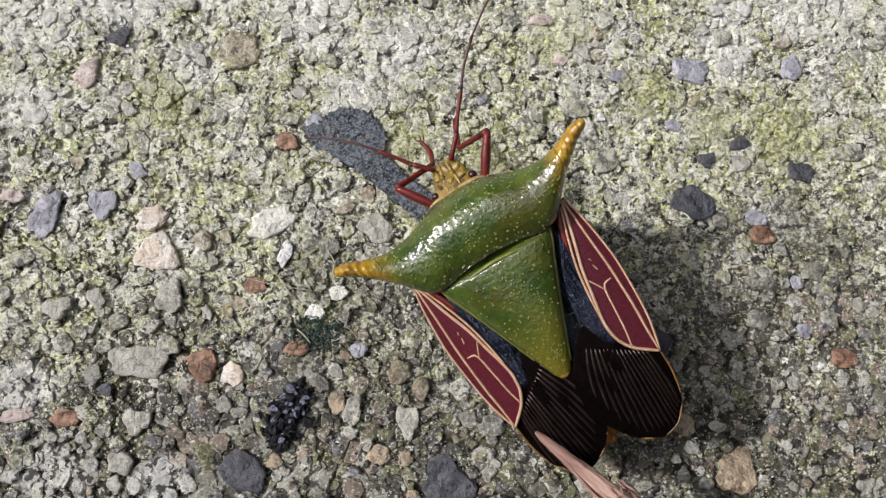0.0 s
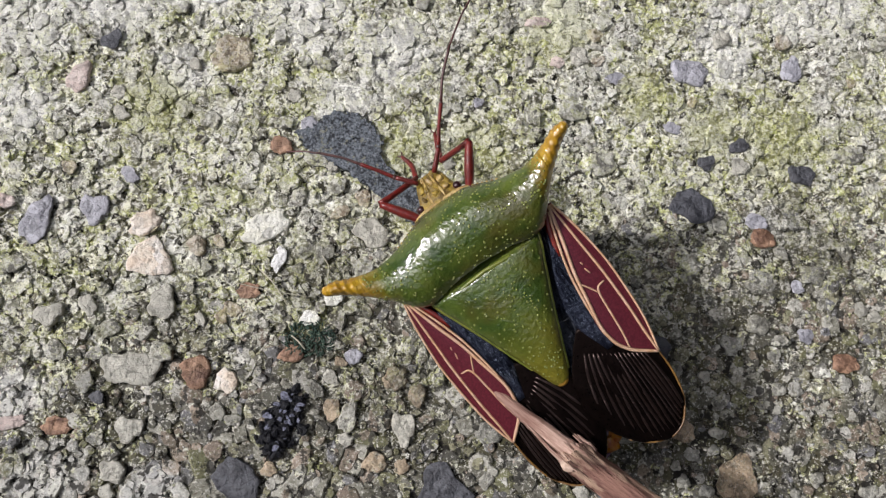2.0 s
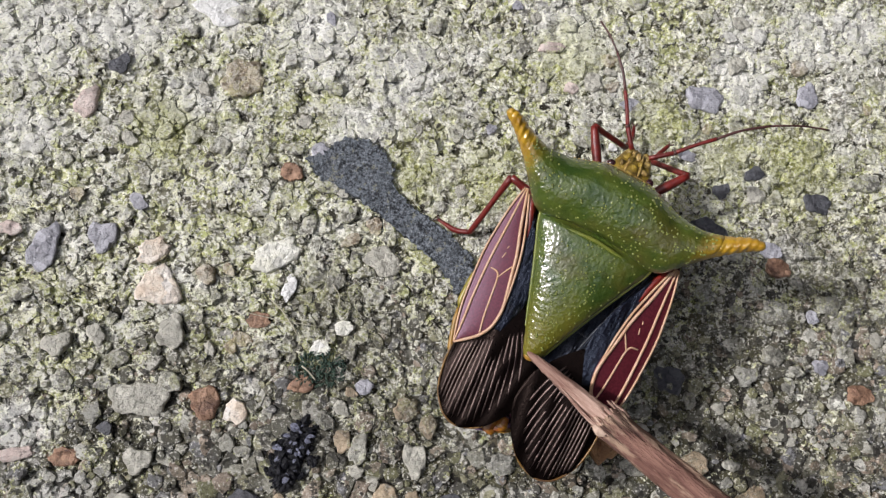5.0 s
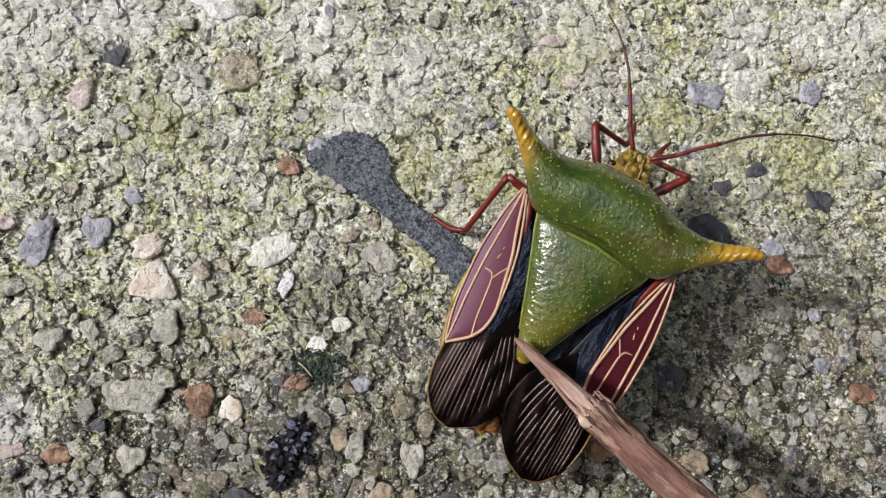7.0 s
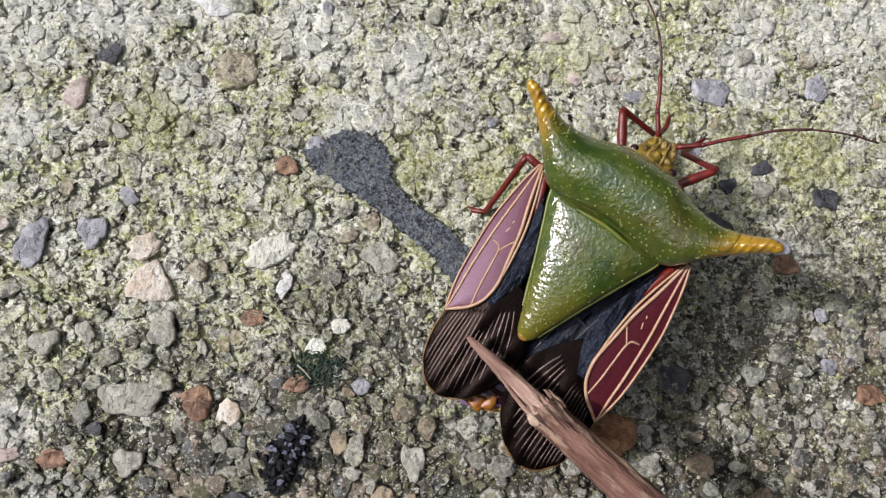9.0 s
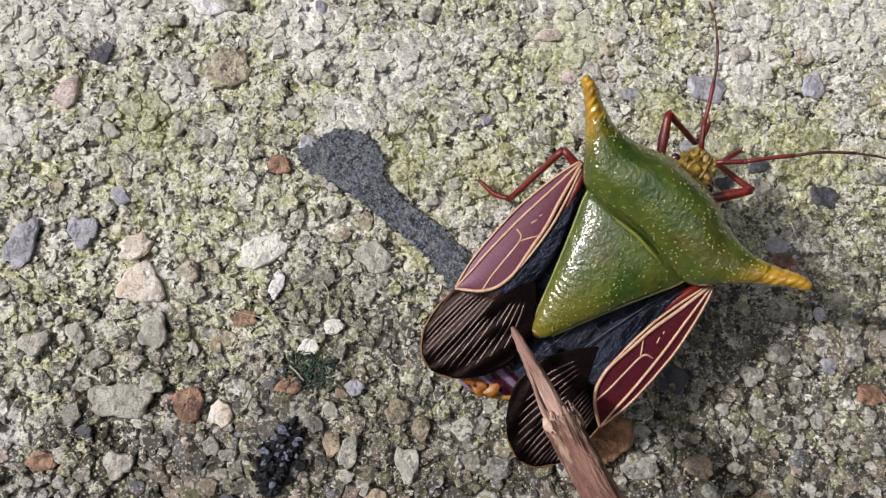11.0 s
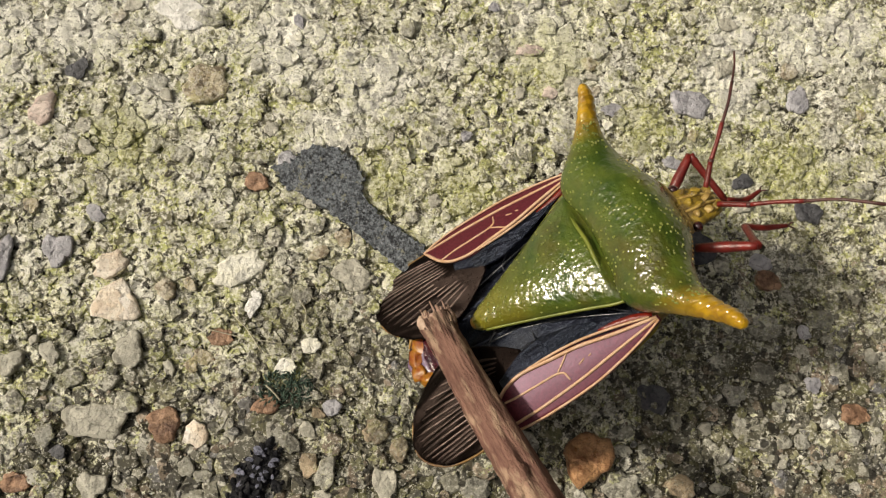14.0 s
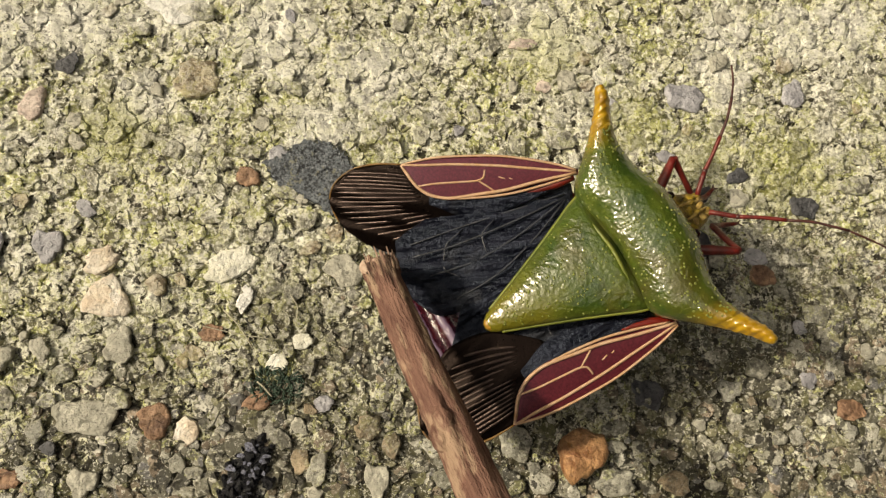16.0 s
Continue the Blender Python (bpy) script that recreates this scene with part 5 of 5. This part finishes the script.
def moss_tuft(x, y):
    """A low cushion of dark green moss, leaf by leaf too small to tell apart."""
    rng = np.random.RandomState(31)
    verts, faces, m = [], [], 0
    v, f = BALL_1
    for _ in range(300):
        a, r = rng.uniform(0, 6.283), rng.rand() ** 0.6
        px, py = 1.9 * r * math.cos(a), 1.25 * r * math.sin(a)
        q = v * [0.05, 0.16, 0.05]
        c, d = math.cos(a * 3), math.sin(a * 3)
        q = np.stack([q[:, 0] * c - q[:, 1] * d, q[:, 0] * d + q[:, 1] * c, q[:, 2] + 0.4 * rng.normal() * q[:, 1]], 1)
        verts.append(q + [px, py, 0.02 + 0.2 * rng.rand()])
        faces.append(f + m)
        m += len(v)
    me = mesh_of("moss", np.concatenate(verts), np.concatenate(faces).tolist(), MOSS)
    ob = new("moss", me)
    ob.location = (x * MM, y * MM, 0)
    return tagged(ob, "small dark blue-green moss tuft on the concrete", "moss", kind="stuff")


moss_tuft(-5.9, -0.15)


# ---- what moves ----
# seconds, x, y, z (mm), rx, ry, rz (degrees)
BUG_ROWS = [
    (0, 6.50, 6.53, 1.52, -0.8, -16.5, 30.3),
    (0.5, 6.34, 6.28, 0.59, -5.5, -5.5, 32.9),
    (1, 6.16, 5.96, 0.53, -5.9, -0.9, 32.5),
    (1.5, 5.99, 6.13, 0.16, -4.2, 0.6, 32.1),
    (2, 5.90, 6.04, 1.44, -2.4, -14.2, 34.0),
    (2.5, 6.32, 6.60, 0.79, -2.9, -7.5, 34.6),
    (2.7, 6.67, 6.70, 0.79, -2.9, -7.5, 34.6),
    (2.8, 5.66, 5.99, 1.05, -3.1, 11.5, 33.1),
    (3, 6.45, 7.58, 1.97, 4.1, 23.7, 21.9),
    (3.1, 6.67, 7.91, 1.81, 5.1, 22.8, 19.8),
    (3.2, 7.12, 8.50, 1.72, 9.2, 17.1, 18.7),
    (3.3, 8.70, 9.45, 1.67, 5.7, 10.5, 8.4),
    (3.5, 9.91, 10.24, 1.69, 6.8, -10.7, -2.1),
    (4, 12.93, 11.21, 1.94, 9.7, -13.3, -23.0),
    (4.2, 13.20, 10.80, 0.84, 5.7, -9.0, -27.1),
    (6.3, 12.44, 8.79, -0.05, -2.1, -1.9, -31.7),
    (6.5, 12.53, 8.72, -0.07, -4.1, -0.4, -32.4),
    (7, 12.64, 9.19, 0.38, 4.4, -3.0, -30.6),
    (7.5, 12.66, 9.27, 0.82, 2.4, -9.8, -31.8),
    (8, 13.28, 10.18, 0.24, 1.8, -3.9, -31.5),
    (8.5, 13.23, 10.23, 0.37, 4.3, -6.6, -33.1),
    (9, 13.91, 9.81, 0.74, 5.4, -9.7, -37.3),
    (9.2, 14.86, 9.69, 1.46, 8.2, -9.5, -42.2),
    (11.3, 15.75, 9.69, 0.87, 8.3, -0.6, -45.2),
    (11.5, 15.57, 9.31, 1.02, 8.7, -3.1, -49.4),
    (12, 15.59, 8.13, 4.49, 24.6, -23.9, -60.0),
    (12.5, 15.73, 8.15, 4.06, 23.1, -24.9, -59.6),
    (13, 15.83, 8.14, 4.65, 23.7, -27.0, -63.4),
    (13.5, 16.42, 7.22, 4.20, 19.7, -29.9, -68.2),
    (14, 16.46, 7.12, 4.15, 21.2, -29.0, -71.1),
    (14.5, 16.64, 7.78, 1.32, 6.2, -17.0, -60.8),
    (15, 16.76, 7.91, 0.94, 5.5, -11.4, -61.5),
    (15.5, 16.33, 8.34, 0.28, 1.2, -4.5, -59.3),
    (16, 16.24, 7.86, 0.73, 1.5, -8.9, -60.9),
]
# seconds, turn of each wing about its hinge
WING_LEFT = [
    (0, 4.4), (0.5, 3.4), (1, 4.0), (1.5, 3.7), (2, 3.1), (2.5, 3.5), (3, 2.4), (3.5, 4.1),
    (4, 3.5), (4.2, 3.2), (6.3, 5.6), (6.5, 5.9), (7, 3.1), (7.5, 3.5), (8, 2.4), (8.5, 4.6),
    (9, 1.9), (9.2, 0.9), (11.3, -1.2), (11.5, -1.1), (12, 0.5), (12.5, 0.2), (13, -0.5), (13.5, -4.3),
    (14, -6.2), (14.5, -26.4), (15, -33.2), (15.5, -34.5), (16, -31.9),
]
WING_RIGHT = [
    (0, 2.2), (0.5, 2.3), (1, 3.6), (1.5, 4.5), (2, 2.5), (2.5, 2.4), (3, 10.9), (3.2, 11.0), (3.5, 3.8),
    (4, 4.1), (4.2, 4.8), (6.3, 2.8), (6.5, 3.8), (7, 4.1), (7.5, 6.0), (8, 4.9), (8.5, 5.2),
    (9, 6.0), (9.2, 5.6), (11.3, 8.4), (11.5, 9.1), (12, 10.8), (12.5, 7.2), (13, 8.9), (13.5, 7.5),
    (14, 7.6), (14.5, 3.3), (15, 2.6), (15.5, 1.5), (16, 1.9),
]
# seconds, turn of each feeler about its root
FEELER_LEFT = [
    (0, 44.1), (0.5, 43.0), (1, 42.3), (1.5, 44.9), (2, 41.1), (2.5, 42.5), (3, 39.5), (3.5, 42.9),
    (4, 41.5), (4.2, 41.0), (6.3, 42.4), (6.5, 40.3), (7, 40.2), (7.5, 40.4), (8, 41.2), (8.5, 40.1),
    (9, 38.9), (9.2, 41.5), (11.3, 40.2), (11.5, 39.3), (12, 46.2), (12.5, 46.0), (13, 49.0), (13.5, 49.4),
    (14, 48.9), (14.5, 42.8), (15, 44.6), (15.5, 40.7), (16, 42.2),
]
FEELER_RIGHT = [
    (0, -45.7), (0.5, -48.7), (1, -49.2), (1.5, -48.0), (2, -46.1), (2.5, -47.0), (3, -46.9), (3.5, -52.5),
    (4, -53.5), (4.2, -49.8), (6.3, -52.0), (6.5, -49.6), (7, -52.5), (7.5, -53.4), (8, -55.5), (8.5, -53.7),
    (9, -52.8), (9.2, -52.5), (11.3, -46.9), (11.5, -47.4), (12, -44.8), (12.5, -46.0), (13, -40.7), (13.5, -38.5),
    (14, -43.2), (14.5, -44.5), (15, -44.6), (15.5, -46.4), (16, -44.8),
]
# seconds, tip of the twig (mm), rise and turn (degrees)
TWIG_ROWS = [
    (0, 8.50, -6.21, 5.50, 22.0, -128.4),
    (0.3, 6.01, -6.61, 5.50, 22.0, -117.4),
    (0.4, 7.59, -4.65, 6.50, 20.0, -127.4),
    (0.5, 10.29, -2.44, 7.00, 18.0, -133.4),
    (0.6, 18.80, 5.14, 7.00, 18.0, -141.7),
    (0.7, 21.08, 10.82, 7.00, 18.0, -140.5),
    (0.8, 18.38, 10.11, 6.50, 18.0, -139.5),
    (0.9, 15.55, 6.65, 6.00, 18.0, -138.2),
    (1, 13.79, 7.44, 6.00, 18.0, -138.5),
    (1.2, 11.12, 5.19, 6.60, 18.0, -133.9),
    (1.5, 9.33, 0.41, 6.60, 20.0, -128.4),
    (1.8, 7.60, -1.38, 6.00, 20.0, -127.8),
    (2, 6.06, -3.17, 5.60, 20.0, -127.7),
    (2.1, 5.02, -3.98, 5.50, 20.0, -124.3),
    (2.4, 7.41, -1.28, 6.00, 20.0, -127.6),
    (2.5, 12.41, 1.08, 6.00, 20.0, -135.1),
    (2.7, 14.88, 0.50, 5.50, 20.0, -135.0),
    (3, 12.46, -3.66, 5.00, 22.0, -135.4),
    (3.3, 10.58, -4.36, 5.00, 22.0, -129.7),
    (3.5, 8.46, -4.54, 5.00, 22.0, -129.8),
    (3.8, 8.03, -3.11, 5.00, 22.0, -129.8),
    (4, 7.03, -1.77, 5.00, 22.0, -131.7),
    (4.2, 6.39, -1.49, 5.00, 22.0, -129.3),
    (6.3, 9.96, 6.37, 7.00, 18.0, -135.4),
    (6.5, 10.05, 5.70, 7.00, 18.0, -133.9),
    (6.8, 7.46, 2.96, 6.60, 18.0, -134.0),
    (7, 6.56, 1.87, 6.20, 20.0, -133.7),
    (7.1, 5.96, 1.22, 5.80, 20.0, -133.3),
    (7.4, 4.69, 0.36, 5.40, 20.0, -133.7),
    (7.5, 4.29, 1.00, 5.40, 20.0, -131.6),
    (7.7, 3.40, 1.83, 5.40, 20.0, -132.6),
    (8, 5.44, 2.60, 5.80, 20.0, -135.3),
    (8.3, 9.38, 4.55, 6.60, 18.0, -135.0),
    (8.5, 6.54, 2.45, 6.00, 20.0, -134.4),
    (8.6, 5.87, 1.53, 5.60, 20.0, -133.7),
    (8.8, 4.19, 0.93, 5.40, 20.0, -134.4),
    (9, 3.72, 2.05, 5.40, 20.0, -133.8),
    (9.2, 2.53, 3.42, 5.20, 20.0, -133.8),
    (11.3, 7.00, 2.54, 5.40, 24.0, -156.8),
    (11.5, 6.08, 3.03, 5.20, 24.0, -154.9),
    (12, 3.99, 4.75, 2.86, 32.0, -154.9),
    (12.5, 3.83, 5.71, 2.86, 32.0, -156.3),
    (13, 2.89, 7.56, 2.86, 32.0, -155.4),
    (13.5, 1.95, 8.22, 2.86, 32.0, -153.7),
    (14, 1.35, 8.81, 2.86, 32.0, -153.0),
    (14.5, 0.32, 10.85, 3.34, 28.0, -153.4),
    (15, -0.12, 12.36, 3.34, 28.0, -155.2),
    (15.5, -0.61, 12.78, 3.34, 28.0, -155.3),
    (16, -1.16, 11.97, 3.34, 28.0, -156.9),
]
# the point is bent down late on, so that the camera sees only the collar
POINT_ROWS = [(0.0, 0), (11.6, 0), (12.0, 30), (12.5, 36), (13.0, 50), (13.5, 55), (16.0, 57)]
LEG_ROWS = [(0.0, 58), (2.5, 58), (2.8, 15), (3.0, -12), (3.4, 0), (4.0, 0), (9.0, 4), (11.5, 6), (12.5, 6), (13.0, 16), (14.0, 16), (14.5, 24), (16.0, 26)]


def motions():
    walk(BUG, [(t, pose(x * MM, y * MM, z * MM, rx, ry, rz)) for t, x, y, z, rx, ry, rz in BUG_ROWS])
    def roll(t, side):
        """Tilt of the left wing, set so that its width and sheen fit the camera's view."""
        return float(np.interp(t, [11.6, 12.0, 13.4, 14.0, 14.5], [0.0, 10.0, 10.0, 5.0, 28.0])) if side < 0 else 0.0

    for wing, hind, side, rows in ((FOREWING_LEFT, HIND_LEFT, -1, WING_LEFT), (FOREWING_RIGHT, HIND_RIGHT, 1, WING_RIGHT)):
        low = 0.12 if side < 0 else 0.0
        walk(wing, [(t, pose(side * 5.3 * MM, -0.5 * MM, (5.7 - low) * MM, 0, roll(t, side), a)) for t, a in rows])
        walk(hind, [(t, pose(side * 4.9 * MM, -0.7 * MM, (5.5 - low - 0.008 * roll(t, side)) * MM, 0, 0, 0.75 * a)) for t, a in rows])
    walk(ANT_LEFT, [(t, pose(-0.62 * MM, 5.3 * MM, 4.5 * MM, 0, 0, a)) for t, a in FEELER_LEFT])
    walk(ANT_RIGHT, [(t, pose(0.62 * MM, 5.3 * MM, 4.5 * MM, 0, 0, a)) for t, a in FEELER_RIGHT])
    walk(MID_LEFT, [(t, pose(-2.9 * MM, -0.6 * MM, 3.1 * MM, 0, 0, a)) for t, a in LEG_ROWS])
    walk(TWIG_POINT, [(t, pose(0, 6.3 * MM, 0, a, 0, 0)) for t, a in POINT_ROWS])
    walk(TWIG, [(t, pose(x * MM, y * MM, z * MM, rise, 0, turn)) for t, x, y, z, rise, turn in TWIG_ROWS])


motions()
